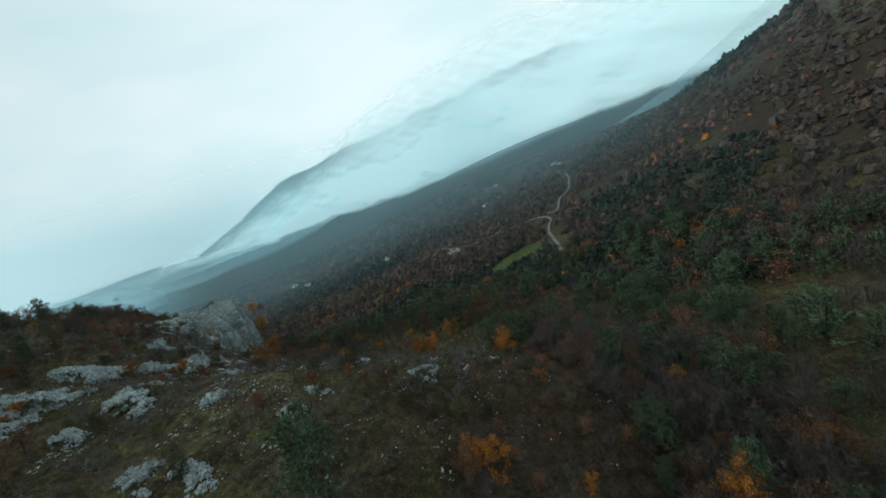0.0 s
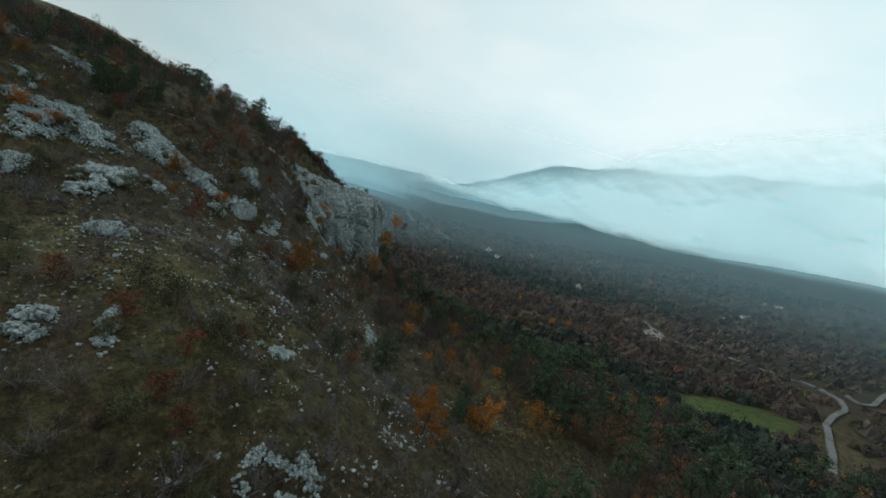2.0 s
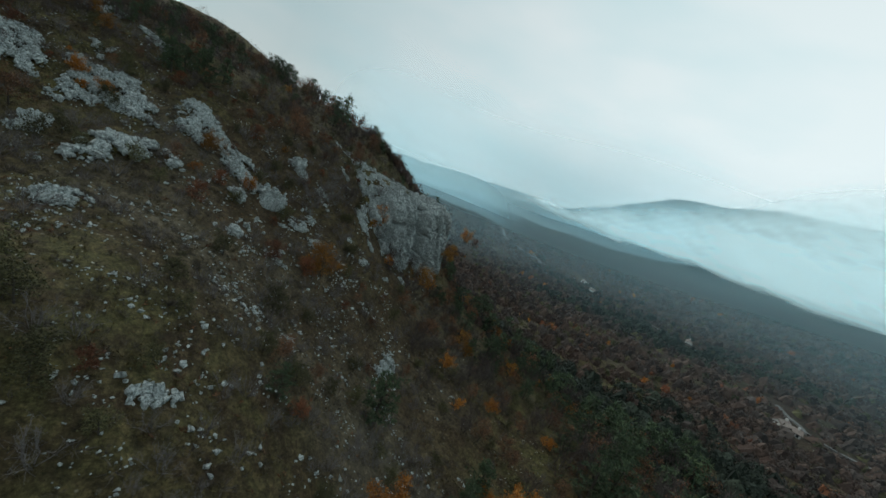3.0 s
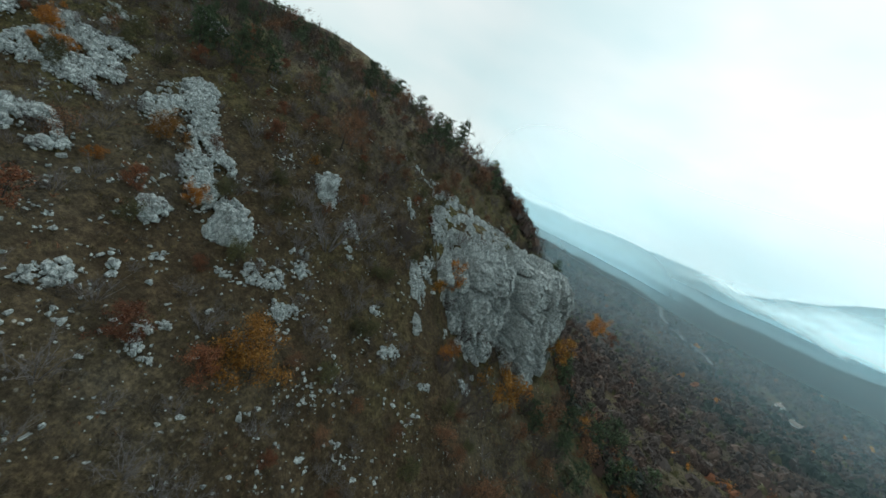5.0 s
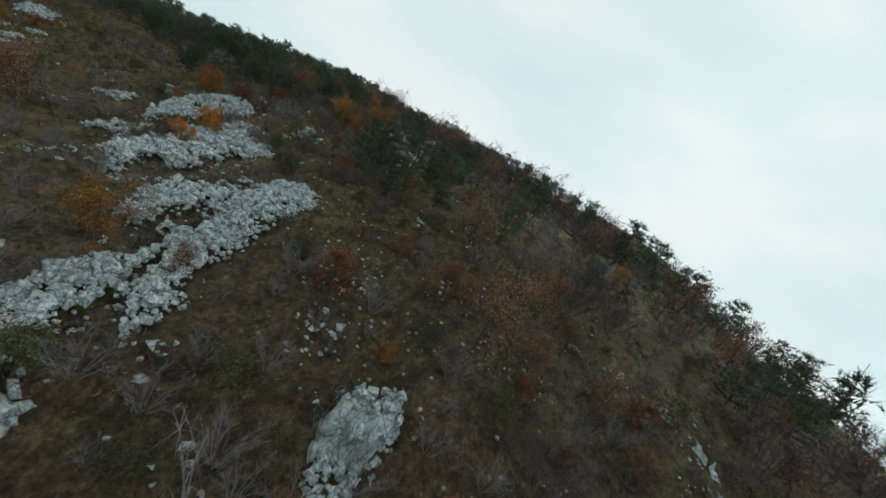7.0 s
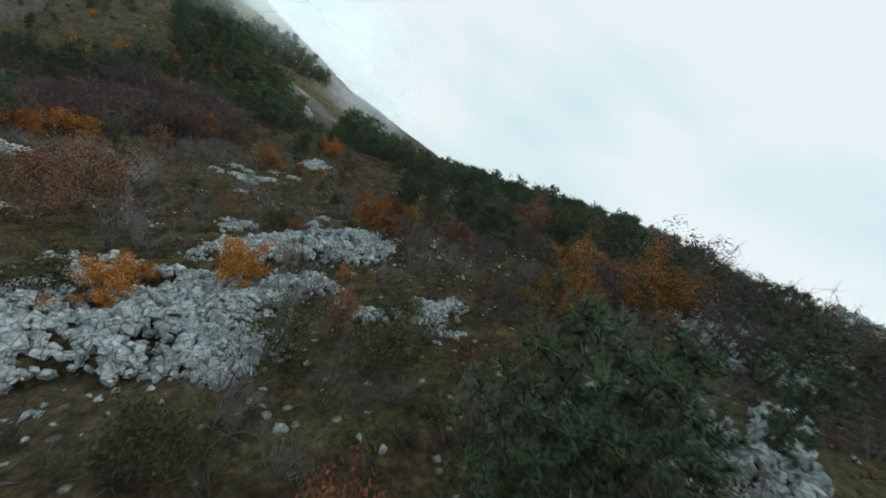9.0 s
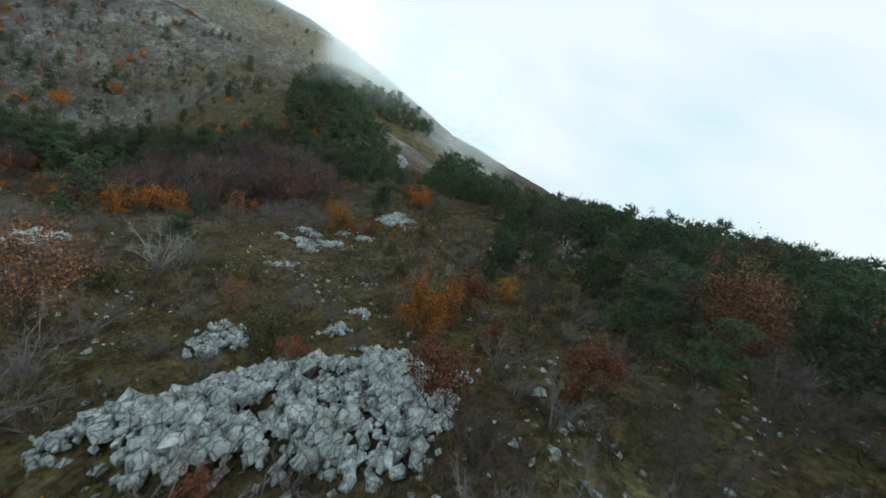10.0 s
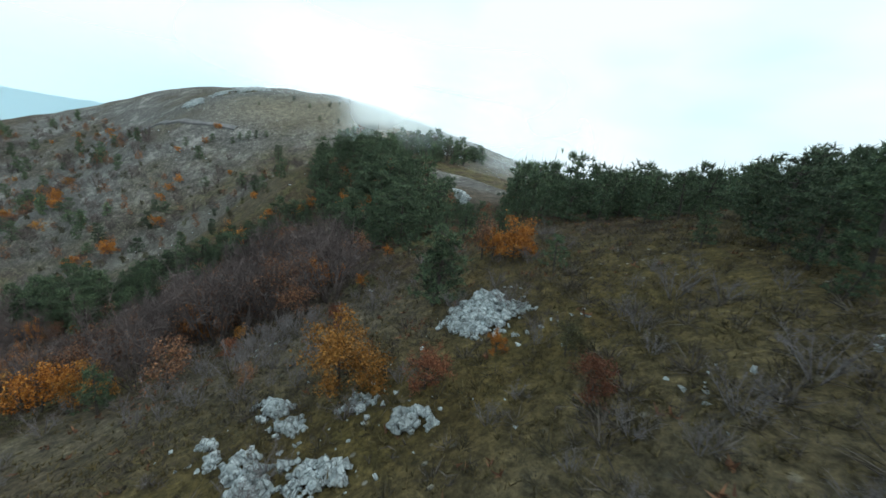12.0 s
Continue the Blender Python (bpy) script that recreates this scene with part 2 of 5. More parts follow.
# ---- the lie of the land ----
# x, y, height, reach along x, reach along y of the broad hills on the valley floor
HILLS = [
    (-135, -5, 48.1, 60, 60),
    (-70, -85, 23.0, 70, 45),
    (145, -105, 40.9, 60, 45),
    (75, -110, 20.8, 45, 40),
    (25, -165, 27.8, 55, 45),
    (300, 200, 105.5, 110, 110),
    (420, 880, 56.5, 330, 330),
    (400, 1400, 81.8, 300, 250),
    (-1800, 1800, 58.5, 500, 400),
    (400, -800, 34.0, 450, 250),
    (-700, -500, 97.7, 350, 350),
    (900, -240, 0.5, 250, 300),
    (-120, 60, 25.2, 40, 30),
]
LX, LY, LS, LN = -144.0, -80.0, 24.0, 10
LATTICE = [
    -9.0, -4.6, -3.3, -5.2, -8.9, -11.2, -10.8, -10.7, -7.2, -1.6,
    -1.8, -1.6, -3.2, -8.2, -14.2, -12.7, -7.1, -21.2, -23.9, -19.8,
    2.8, 1.9, -1.2, -8.3, -11.1, -9.0, -16.7, -31.4, -34.9, -33.2,
    5.0, 5.5, 1.8, -2.9, -7.2, -21.5, -41.7, -28.6, -34.1, -39.0,
    5.9, 7.4, -0.9, -0.6, -16.0, -21.7, -17.5, -23.5, -36.5, -39.6,
    5.1, 7.6, 0.9, 0.5, -15.6, -7.6, -19.7, -31.6, -38.1, -37.5,
    -2.2, 3.0, -2.3, -1.3, -19.5, -37.3, -34.3, -36.3, -37.4, -35.1,
    -18.7, -7.0, -2.9, -20.9, -40.6, -35.1, -36.1, -38.9, -38.4, -33.4,
    -35.8, -25.3, -22.4, -39.6, -43.5, -36.1, -38.3, -40.3, -37.9, -31.9,
    -48.0, -45.3, -44.4, -45.1, -42.1, -40.2, -39.3, -37.7, -34.6, -30.3,
]  # control heights of the near slope


# the far mountain's crest beyond the valley: azimuth to the left of +y, and its rise in degrees
FAR_CREST = ((-70, 3.0), (-30, 6.0), (-5, 8.6), (5, 9.3), (10, 9.4), (13, 9.1), (16, 8.7), (20, 7.9), (23, 7.6), (26, 6.9), (29, 5.2), (34, 2.8), (37, 1.0), (39.5, -0.3), (44, -0.7), (51, -1.9), (57, -3.6), (66, -4.5), (75, -6.0))


def far_mountain(x, y):
    r, az = np.hypot(x, y - 20), np.degrees(np.arctan2(-x, y - 20))
    away = 1500.0 + 9.0 * np.clip(az - 36, 0, 40)
    el = np.interp(az, [c[0] for c in FAR_CREST], [c[1] for c in FAR_CREST])
    rise = np.maximum(away * np.tan(np.radians(el)) + 38.0, 0)
    side = np.clip((az + 70) / 12, 0, 1) * np.clip((75 - az) / 9, 0, 1)
    return rise * side * np.exp(-0.5 * ((r - away) / np.where(r < away, 230.0, 400.0)) ** 2)


def broad(x, y):
    z = -43.7 + -25.0 * (1 / (1 + np.exp((x + 120) / 60.0))) + 0 * y
    for hx, hy, h, rx, ry in HILLS:
        z = z + h * np.exp(-0.5 * (((x - hx) / rx) ** 2 + ((y - hy) / ry) ** 2))
    return z + far_mountain(x, y)


def spline(u):
    """The four weights of a uniform cubic spline at u, from 0 to 1."""
    return (1 - u) ** 3 / 6, (3 * u ** 3 - 6 * u * u + 4) / 6, (-3 * u ** 3 + 3 * u * u + 3 * u + 1) / 6, u ** 3 / 6


def near_weight(x, y):
    a = np.clip(np.minimum(x - LX - LS, LX + (LN - 2) * LS - x) / 16.0, 0, 1)
    b = np.clip(np.minimum(y - LY - LS, LY + (LN - 2) * LS - y) / 16.0, 0, 1)
    w = np.minimum(a, b)
    return w * w * (3 - 2 * w)


def near(x, y):
    u, v = np.clip((x - LX) / LS, 1, LN - 2.001), np.clip((y - LY) / LS, 1, LN - 2.001)
    i, j = np.floor(u).astype(int), np.floor(v).astype(int)
    wi, wj = spline(u - i), spline(v - j)
    grid = np.array(LATTICE, float).reshape(LN, LN)
    z = 0
    for a in range(4):
        for b in range(4):
            z = z + wi[a] * wj[b] * grid[np.clip(j + b - 1, 0, LN - 1), np.clip(i + a - 1, 0, LN - 1)]
    return z


MX, MY, MI, MJ = -96.0, -152.0, 12, 8
MOUNTAIN_FLANK = [
    -0.3, 1.6, 3.3, 3.8, 1.2, -2.8, -5.7, -7.0, -6.4, -4.2, -1.3, 1.9,
    -0.3, 0.4, 1.4, 3.1, 3.6, 1.8, -2.0, -6.6, -8.3, -6.4, -2.8, 0.3,
    -0.1, -0.5, -0.4, 2.5, 6.5, 7.9, 3.9, -4.0, -8.4, -7.8, -4.1, -2.0,
    0.4, -0.1, -0.4, 3.1, 8.9, 13.7, 11.7, 5.0, -3.6, -7.9, -7.1, -5.3,
    0.2, -0.2, 0.5, 4.9, 8.5, 10.1, 11.7, 13.1, -2.9, -12.3, -11.3, -7.1,
    -0.2, -1.0, -0.2, 4.4, 5.3, -0.6, 0.1, 4.6, -14.9, -19.4, -13.9, -6.9,
    -0.1, 1.2, 0.6, -2.8, -4.4, -10.3, -13.4, -12.9, -20.6, -19.5, -12.9, -5.2,
    0.7, 2.3, -1.7, -2.3, -13.0, -18.7, -22.3, -23.2, -20.7, -15.9, -9.8, -3.3,
]  # how the gully and the mountain's flank depart from the broad hills


def flank(x, y):
    u, v = np.clip((x - MX) / LS, -2, MI + 1), np.clip((y - MY) / LS, -2, MJ + 1)
    i, j = np.floor(u).astype(int), np.floor(v).astype(int)
    wi, wj = spline(u - i), spline(v - j)
    grid = np.pad(np.array(MOUNTAIN_FLANK, float).reshape(MJ, MI), 4)
    z = 0
    for a in range(4):
        for b in range(4):
            z = z + wi[a] * wj[b] * grid[j + b + 3, i + a + 3]
    return z


def smooth_ground(x, y):
    x, y = np.asarray(x, float), np.asarray(y, float)
    w = near_weight(x, y)
    return broad(x, y) * (1 - w) + near(x, y) * w + flank(x, y) - 3.6 * np.exp(-0.5 * (((x + 58.4) / 3.4) ** 2 + ((y - 77.0) / 4.2) ** 2)) - 2.2 * np.exp(-0.5 * (((x + 61.0) / 4.0) ** 2 + ((y - 87.5) / 5.0) ** 2))


# ---- building helpers ----
def mesh_of(name, verts, tris, mat, smooth=False):
    me = bpy.data.meshes.new(name)
    verts, tris = np.asarray(verts, np.float32).reshape(-1, 3), np.asarray(tris, np.int32).reshape(-1, 3)
    me.vertices.add(len(verts))
    me.vertices.foreach_set("co", verts.ravel())
    me.loops.add(3 * len(tris))
    me.loops.foreach_set("vertex_index", tris.ravel())
    me.polygons.add(len(tris))
    me.polygons.foreach_set("loop_start", np.arange(0, 3 * len(tris), 3, dtype=np.int32))
    me.polygons.foreach_set("use_smooth", np.full(len(tris), smooth))
    me.update(calc_edges=True)
    me.validate()
    me.materials.append(mat)
    return me


def joined(bits):
    """One list of points and triangles out of several."""
    vs, fs, n = [], [], 0
    for v, f in bits:
        v, f = np.asarray(v, float).reshape(-1, 3), np.asarray(f, int).reshape(-1, 3)
        vs.append(v)
        fs.append(f + n)
        n += len(v)
    return np.concatenate(vs), np.concatenate(fs)


def part(name, data, parent, label=""):
    ob = new(name, data)
    ob.parent = parent
    return tagged(ob, label)


def unit(v):
    return v / (np.linalg.norm(v, axis=-1, keepdims=True) + 1e-9)


def stick(a, b, ra, rb, sides=5):
    """A tapered limb from a to b."""
    a, b = np.array(a, float), np.array(b, float)
    d = unit(b - a)
    u = unit(np.cross(d, [0.3, 0.9, 0.2]))
    w = np.cross(d, u)
    ang = np.arange(sides) * 2 * math.pi / sides
    ring = np.cos(ang)[:, None] * u + np.sin(ang)[:, None] * w
    v = np.concatenate([a + ring * ra, b + ring * rb])
    f = []
    for i in range(sides):
        j = (i + 1) % sides
        f += [(i, j, sides + j), (i, sides + j, sides + i)]
    return v, np.array(f)


def leaves(rng, centres, per, spread, size, slim=0.75):
    """Small three-cornered leaves scattered round each centre."""
    c = np.repeat(np.asarray(centres, float), per, axis=0)
    n = len(c)
    c = c + rng.normal(0, 1, (n, 3)) * np.asarray(spread)
    u = unit(rng.normal(0, 1, (n, 3)))
    w = unit(np.cross(u, rng.normal(0, 1, (n, 3))))
    s = (size * rng.uniform(0.6, 1.4, n))[:, None]
    v = np.stack([c - u * s * 0.7 - w * s * slim, c - u * s * 0.7 + w * s * slim, c + u * s], 1).reshape(-1, 3)
    return v, np.arange(3 * n).reshape(-1, 3)


def tufts(rng, centres, per, length, width, up=0.5):
    """Needle sprays: slim blades that fan out of each centre."""
    c = np.repeat(np.asarray(centres, float), per, axis=0)
    n = len(c)
    d = unit(rng.normal(0, 1, (n, 3)) + (0, 0, up))
    w = unit(np.cross(d, rng.normal(0, 1, (n, 3))))
    s = (length * rng.uniform(0.6, 1.3, n))[:, None]
    v = np.stack([c - w * width, c + w * width, c + d * s], 1).reshape(-1, 3)
    return v, np.arange(3 * n).reshape(-1, 3)


def zone(x, y, cx, cy, rx, ry, turn=0.0, soft=0.35):
    """One inside a turned oval, fading to nought over its rim."""
    c, s = math.cos(radians(turn)), math.sin(radians(turn))
    u, v = ((x - cx) * c + (y - cy) * s) / rx, (-(x - cx) * s + (y - cy) * c) / ry
    d = np.sqrt(u * u + v * v)
    return np.clip((1 + soft - d) / (2 * soft), 0, 1)


def wobble(x, y, scale, seed=0.0):
    """Cheap rolling unevenness, between about -1 and 1."""
    a, b, s = x / scale, y / scale, seed * 7.3
    return (np.sin(a * 1.3 + 1.7 * np.sin(b * 0.9 + s) + s) + np.sin(b * 1.7 + 1.3 * np.sin(a * 1.1 - s) + 2 * s) + 0.6 * np.sin(2.9 * a - 2.3 * b + s)) / 2.6


def ground_height(x, y):
    x, y = np.asarray(x, float), np.asarray(y, float)
    far = np.clip((np.hypot(x + 35, y - 30) - 90) / 300, 0, 1)
    z = smooth_ground(x, y) + 0.42 * wobble(x, y, 5.0) + 0.16 * wobble(x, y, 1.7, 1) + 0.06 * wobble(x, y, 0.7, 2)
    return z + far * (3.0 * wobble(x, y, 45, 3) + 1.2 * wobble(x, y, 17, 4)) + np.clip(far * 4 - 3, 0, 1) * 6 * wobble(x, y, 130, 5) + np.clip(np.hypot(x, y) / 300 - 4, 0, 1) * 14 * wobble(x, y, 75, 8)


def ground_normal(x, y, e=1.5):
    n = np.stack([smooth_ground(x - e, y) - smooth_ground(x + e, y), smooth_ground(x, y - e) - smooth_ground(x, y + e), 2 * e + 0 * np.asarray(x, float)], -1)
    return unit(n)


def make_ground():
    cx, cy, turns = -35.0, 32.0, 400
    r = [0.0]
    while r[-1] < 4600:
        r.append(r[-1] + max(0.95, 0.95 * (r[-1] / 85.0) ** 1.15))
    r = np.array(r[1:])
    a = np.arange(turns) * 2 * math.pi / turns
    rr, aa = np.meshgrid(r, a, indexing="ij")
    x, y = cx + rr * np.cos(aa), cy + rr * np.sin(aa)
    v = np.stack([x, y, ground_height(x, y)], -1).reshape(-1, 3)
    v = np.concatenate([v, [[cx, cy, float(ground_height(cx, cy))]]])
    i, j = np.meshgrid(np.arange(len(r) - 1), np.arange(turns), indexing="ij")
    k, l = i * turns + j, i * turns + (j + 1) % turns
    f = np.concatenate([np.stack([k, k + turns, l + turns], -1).reshape(-1, 3), np.stack([k, l + turns, l], -1).reshape(-1, 3)])
    centre = len(v) - 1
    f = np.concatenate([f, np.stack([np.full(turns, centre), np.arange(turns), (np.arange(turns) + 1) % turns], -1)])
    me = mesh_of("ground", v, f, GROUND, smooth=True)
    x, y = v[:, 0], v[:, 1]
    rag = 0.22 * wobble(x, y, 11, 6) + 0.12 * wobble(x, y, 4, 7)
    far = np.clip((np.hypot(x + 35, y - 30) - 120) / 60, 0, 1)
    scree = np.maximum(zone(x, y, 120, -85, 120, 70, -35) * (x > 15), zone(x, y, 300, 200, 130, 130))
    scree = np.maximum.reduce([scree, zone(x, y, 10, -110, 52, 26, -10), zone(x, y, -28, -41, 13, 8)]) + 0.7 * rag
    masks = {
        "wood": np.clip(np.maximum.reduce([zone(x, y, 12, 45, 24, 60, 0), zone(x, y, -58, -35, 26, 28), zone(x, y, -14, -10, 28, 12, -18), zone(x, y, -4, -48, 34, 9, -53), zone(x, y, -80, 20, 12, 16)]) + rag, 0, 1),
        "litter": np.clip(zone(x, y, -42, 62, 26, 22) + 1.6 * rag, 0, 1),
        "meadow": np.clip(0.75 * zone(x, y, -52, 8, 11, 20) + 1.8 * rag, 0, 0.9),
        "scree": np.clip(scree, 0, 1) * np.clip(0.8 + rag * 1.5, 0.45, 1),
        "pasture": np.clip(zone(x, y, 29, -86, 38, 14, 28) + rag, 0, 1),
        "field": np.clip(zone(x, y, 13, 143, 14, 6.5, 43, 0.15) * 1.4, 0, 1),
        "far": far * np.clip(1 - scree, 0, 1),
    }
    for name, values in masks.items():
        me.attributes.new(name, "FLOAT", "POINT").data.foreach_set("value", values.astype(np.float32))
    tagged(new("ground", me), "steep stony hillside with dry autumn grass above a wooded valley", "hillside", kind="structure")


make_ground()


# ---- plants: each kind is built in a few shapes, then copied over the slopes ----
def skeleton_of(rng, height, limbs, reach, lean=0.1, low=0.25, sides=5):
    """A trunk with limbs: its sticks, and the limb ends."""
    top = np.array([rng.normal(0, lean), rng.normal(0, lean), 1.0]) * height
    mid = top * 0.5 + rng.normal(0, 0.04 * height, 3) * (1, 1, 0)
    girth = 0.02 * height + 0.015
    bits = [stick((0, 0, -0.4), mid, girth * 1.25, girth * 0.8, sides), stick(mid, top, girth * 0.8, girth * 0.2, sides)]
    ends = [top]
    for i in range(limbs):
        t = low + (0.95 - low) * (i + rng.uniform(0, 1)) / limbs
        a = mid * t * 2 if t < 0.5 else mid + (top - mid) * (t * 2 - 1)
        ang = i * 2.4 + rng.uniform(-0.5, 0.5)
        out = reach * height * rng.uniform(0.7, 1.15) * (1.05 - 0.55 * t)
        b = a + np.array([math.cos(ang) * out, math.sin(ang) * out, out * rng.uniform(0.25, 0.8)])
        knee = (a + b) / 2 + rng.normal(0, 0.05 * height, 3)
        bits += [stick(a, knee, girth * 0.5, girth * 0.32, 4), stick(knee, b, girth * 0.32, girth * 0.08, 3)]
        for k in range(2):
            c = knee + (b - knee) * rng.uniform(0.2, 0.8)
            e = c + rng.normal(0, 0.16 * height, 3) + (0, 0, 0.08 * height)
            bits.append(stick(c, e, girth * 0.2, girth * 0.05, 3))
            ends.append(e)
        ends += [b, knee]
    return bits, np.array(ends)


def plant(name, label, category, bits, crown, wood, leaf, crown_name="crown"):
    root = tagged(new(name), label, category)
    part("trunk", mesh_of(name + "_trunk", *joined(bits), wood), root)
    if crown is not None:
        part(crown_name, mesh_of(name + "_crown", *crown, leaf), root)
    return root


def broadleaf(seed, name, label, leaf, height=3.0, reach=0.42, per=46, size=0.075, wood=None, low=0.2, category="tree"):
    rng = np.random.default_rng(seed)
    bits, ends = skeleton_of(rng, height, 9, reach, low=low)
    extra = ends[rng.integers(0, len(ends), len(ends))] + rng.normal(0, 0.11 * height, (len(ends), 3))
    extra[:, 2] = np.maximum(extra[:, 2], 0.12 * height)
    crown = leaves(rng, np.concatenate([ends, extra]), per, 0.075 * height, size)
    return plant(name, label, category, bits, crown, wood or BARK, leaf)


def pine(seed, height=6.0, spread=0.34, label="dark green pine tree on the hillside", per=42):
    rng = np.random.default_rng(seed)
    top = np.array([rng.normal(0, 0.05), rng.normal(0, 0.05), 1]) * height
    girth = 0.022 * height + 0.03
    bits = [stick((0, 0, -0.5), top * 0.5, girth, girth * 0.7, 6), stick(top * 0.5, top, girth * 0.7, girth * 0.15, 5)]
    pads = [top]
    whorls = 9
    for w in range(whorls):
        t = 0.12 + 0.82 * w / (whorls - 1)
        out = spread * height * (1.12 - t) ** 0.42 * rng.uniform(0.75, 1.15)
        for k in range(rng.integers(3, 6)):
            ang = rng.uniform(0, 6.28)
            o = out * rng.uniform(0.6, 1.1)
            a, b = top * t, top * t + np.array([math.cos(ang) * o, math.sin(ang) * o, o * rng.uniform(0.02, 0.35)])
            bits.append(stick(a, b, girth * 0.3, girth * 0.08, 3))
            for q in (0.45, 0.75, 1.0):
                pads.append(a + (b - a) * q + rng.normal(0, 0.03 * height, 3) * (1, 1, 0.5))
    pads = np.array(pads)
    pads = np.repeat(pads, 3, axis=0)
    pads = pads + rng.normal(0, 0.042 * height, pads.shape) * (1, 1, 0.45)
    crown = tufts(rng, pads, max(4, int(per * 0.75)), 0.052 * height, 0.0044 * height, 0.6)
    return plant("pine_tree", label, "tree", bits, crown, BARK, NEEDLE)


def bare_shrub(seed, name="bare_shrub", label="leafless grey shrub with fine twigs on dry grass", height=1.5, wood=None, stems=9, thick=1.0, category="shrub", fuzz=300):
    rng = np.random.default_rng(seed)
    bits = []
    for i in range(stems):
        ang, tilt = i * 2.4 + rng.uniform(-0.4, 0.4), rng.uniform(0.15, 0.95)
        d = unit(np.array([math.cos(ang) * tilt, math.sin(ang) * tilt, 1.0]))
        a = np.array([math.cos(ang), math.sin(ang), 0]) * 0.06 * height - (0, 0, 0.15)
        mid = a + d * height * rng.uniform(0.4, 0.6)
        end = mid + unit(d + rng.normal(0, 0.3, 3)) * height * rng.uniform(0.35, 0.55)
        g = 0.016 * height * thick
        bits += [stick(a, mid, g, g * 0.65, 4), stick(mid, end, g * 0.65, g * 0.25, 3)]
        for k in range(5):
            s = mid + (end - mid) * rng.uniform(-0.5, 0.95)
            e = s + unit(d + rng.normal(0, 0.6, 3)) * height * rng.uniform(0.18, 0.4)
            bits.append(stick(s, e, g * 0.38, g * 0.16, 3))
            for q in range(1):
                h = s + (e - s) * rng.uniform(0.3, 0.9)
                bits.append(stick(h, h + unit(d + rng.normal(0, 0.8, 3)) * height * rng.uniform(0.1, 0.2), g * 0.22, g * 0.1, 3))
    root = tagged(new(name), label, category)
    verts, tris = joined(bits)
    part("stem_clump", mesh_of(name, verts, tris, wood or TWIG), root)
    ends = verts[rng.integers(0, len(verts), fuzz)]
    ends = ends[ends[:, 2] > 0.25 * height]
    tagged(part("twig_spray", mesh_of(name + "_spray", *tufts(rng, ends, 3, 0.17 * height, 0.0032 * height * thick, 0.9), wood or TWIG), root), kind="stuff")
    return root


KINDS = {
    "pine": [pine(11, 6.0, 0.42), pine(12, 6.3, 0.37), pine(13, 5.4, 0.50)],
    "orange": [broadleaf(21, "orange_tree", "small tree with bright orange autumn leaves", ORANGE, 2.7, 0.69, 95, 0.048, low=0.05), broadleaf(22, "orange_tree", "small tree with bright orange autumn leaves", ORANGE, 2.4, 0.76, 95, 0.048, low=0.05)],
    "yellow": [broadleaf(23, "yellow_tree", "small tree with golden yellow autumn leaves", YELLOW, 2.8, 0.66, 95, 0.048, low=0.06), broadleaf(24, "yellow_tree", "small tree with golden yellow autumn leaves", YELLOW, 2.5, 0.72, 95, 0.048, low=0.05)],
    "russet": [broadleaf(25, "russet_oak", "small oak with withered russet leaves", RUSSET, 3.6, 0.44, 54, 0.050), broadleaf(26, "russet_oak", "small oak with withered russet leaves", RUSSET, 3.0, 0.5, 54, 0.047)],
    "red": [broadleaf(27, "red_bush", "low bush with dull red autumn leaves", RED, 1.6, 0.6, 50, 0.038, low=0.08, category="bush")],
    "olive": [broadleaf(28, "evergreen_bush", "low dark olive-green bush", OLIVE, 1.8, 0.58, 52, 0.040, low=0.06, category="bush")],
    "shrub": [bare_shrub(31), bare_shrub(32, height=1.2), bare_shrub(33, height=1.9)],
    "bare": [bare_shrub(35, "bare_tree", "leafless brown-grey tree in the woods", 4.6, DARK_TWIG, 9, 0.8, "tree", 620), bare_shrub(36, "bare_tree", "leafless brown-grey tree in the woods", 4.0, DARK_TWIG, 8, 0.8, "tree", 620)],
    "pale": [bare_shrub(34, "dead_tree", "leafless pale grey tree with spreading branches", 3.6, PALE_BARK, 10, 0.9, "tree", 200)],
}
BASE = {"pine": 6.0, "orange": 3.0, "yellow": 3.0, "russet": 3.4, "red": 1.6, "olive": 1.8, "shrub": 1.5, "bare": 4.4, "pale": 3.6}
GROUPS = {"pine": "pines on the slopes", "orange": "orange autumn trees", "yellow": "yellow autumn trees", "russet": "russet oaks", "red": "red autumn bushes", "olive": "olive bushes", "shrub": "bare shrubs on the slope", "bare": "leafless trees", "pale": "pale dead trees"}
def thinned(data, share, grow):
    """A mesh with fewer, larger triangles, for plants that stand farther off."""
    rng = np.random.default_rng(len(data.polygons))
    co, tri = np.empty(len(data.vertices) * 3, np.float32), np.empty(len(data.polygons) * 3, np.int32)
    data.vertices.foreach_get("co", co)
    data.loops.foreach_get("vertex_index", tri)
    v = co.reshape(-1, 3)[tri.reshape(-1, 3)]
    v = v[rng.permutation(len(v))[: max(40, int(len(v) * share))]]
    mid = v.mean(axis=1, keepdims=True)
    v = (mid + (v - mid) * grow).reshape(-1, 3)
    return mesh_of(data.name + "_far", v, np.arange(len(v)).reshape(-1, 3), data.materials[0])


def lighter(src, share=0.36, grow=1.5):
    root = tagged(new(src.name.split(".")[0]), src["label"], src["category"])
    for o in src.children:
        fine = o.name.startswith(("crown", "twig"))
        tagged(part(o.name.split(".")[0], thinned(o.data, share, grow) if fine else o.data, root), kind="stuff" if o.name.startswith("twig") else "")
    return root


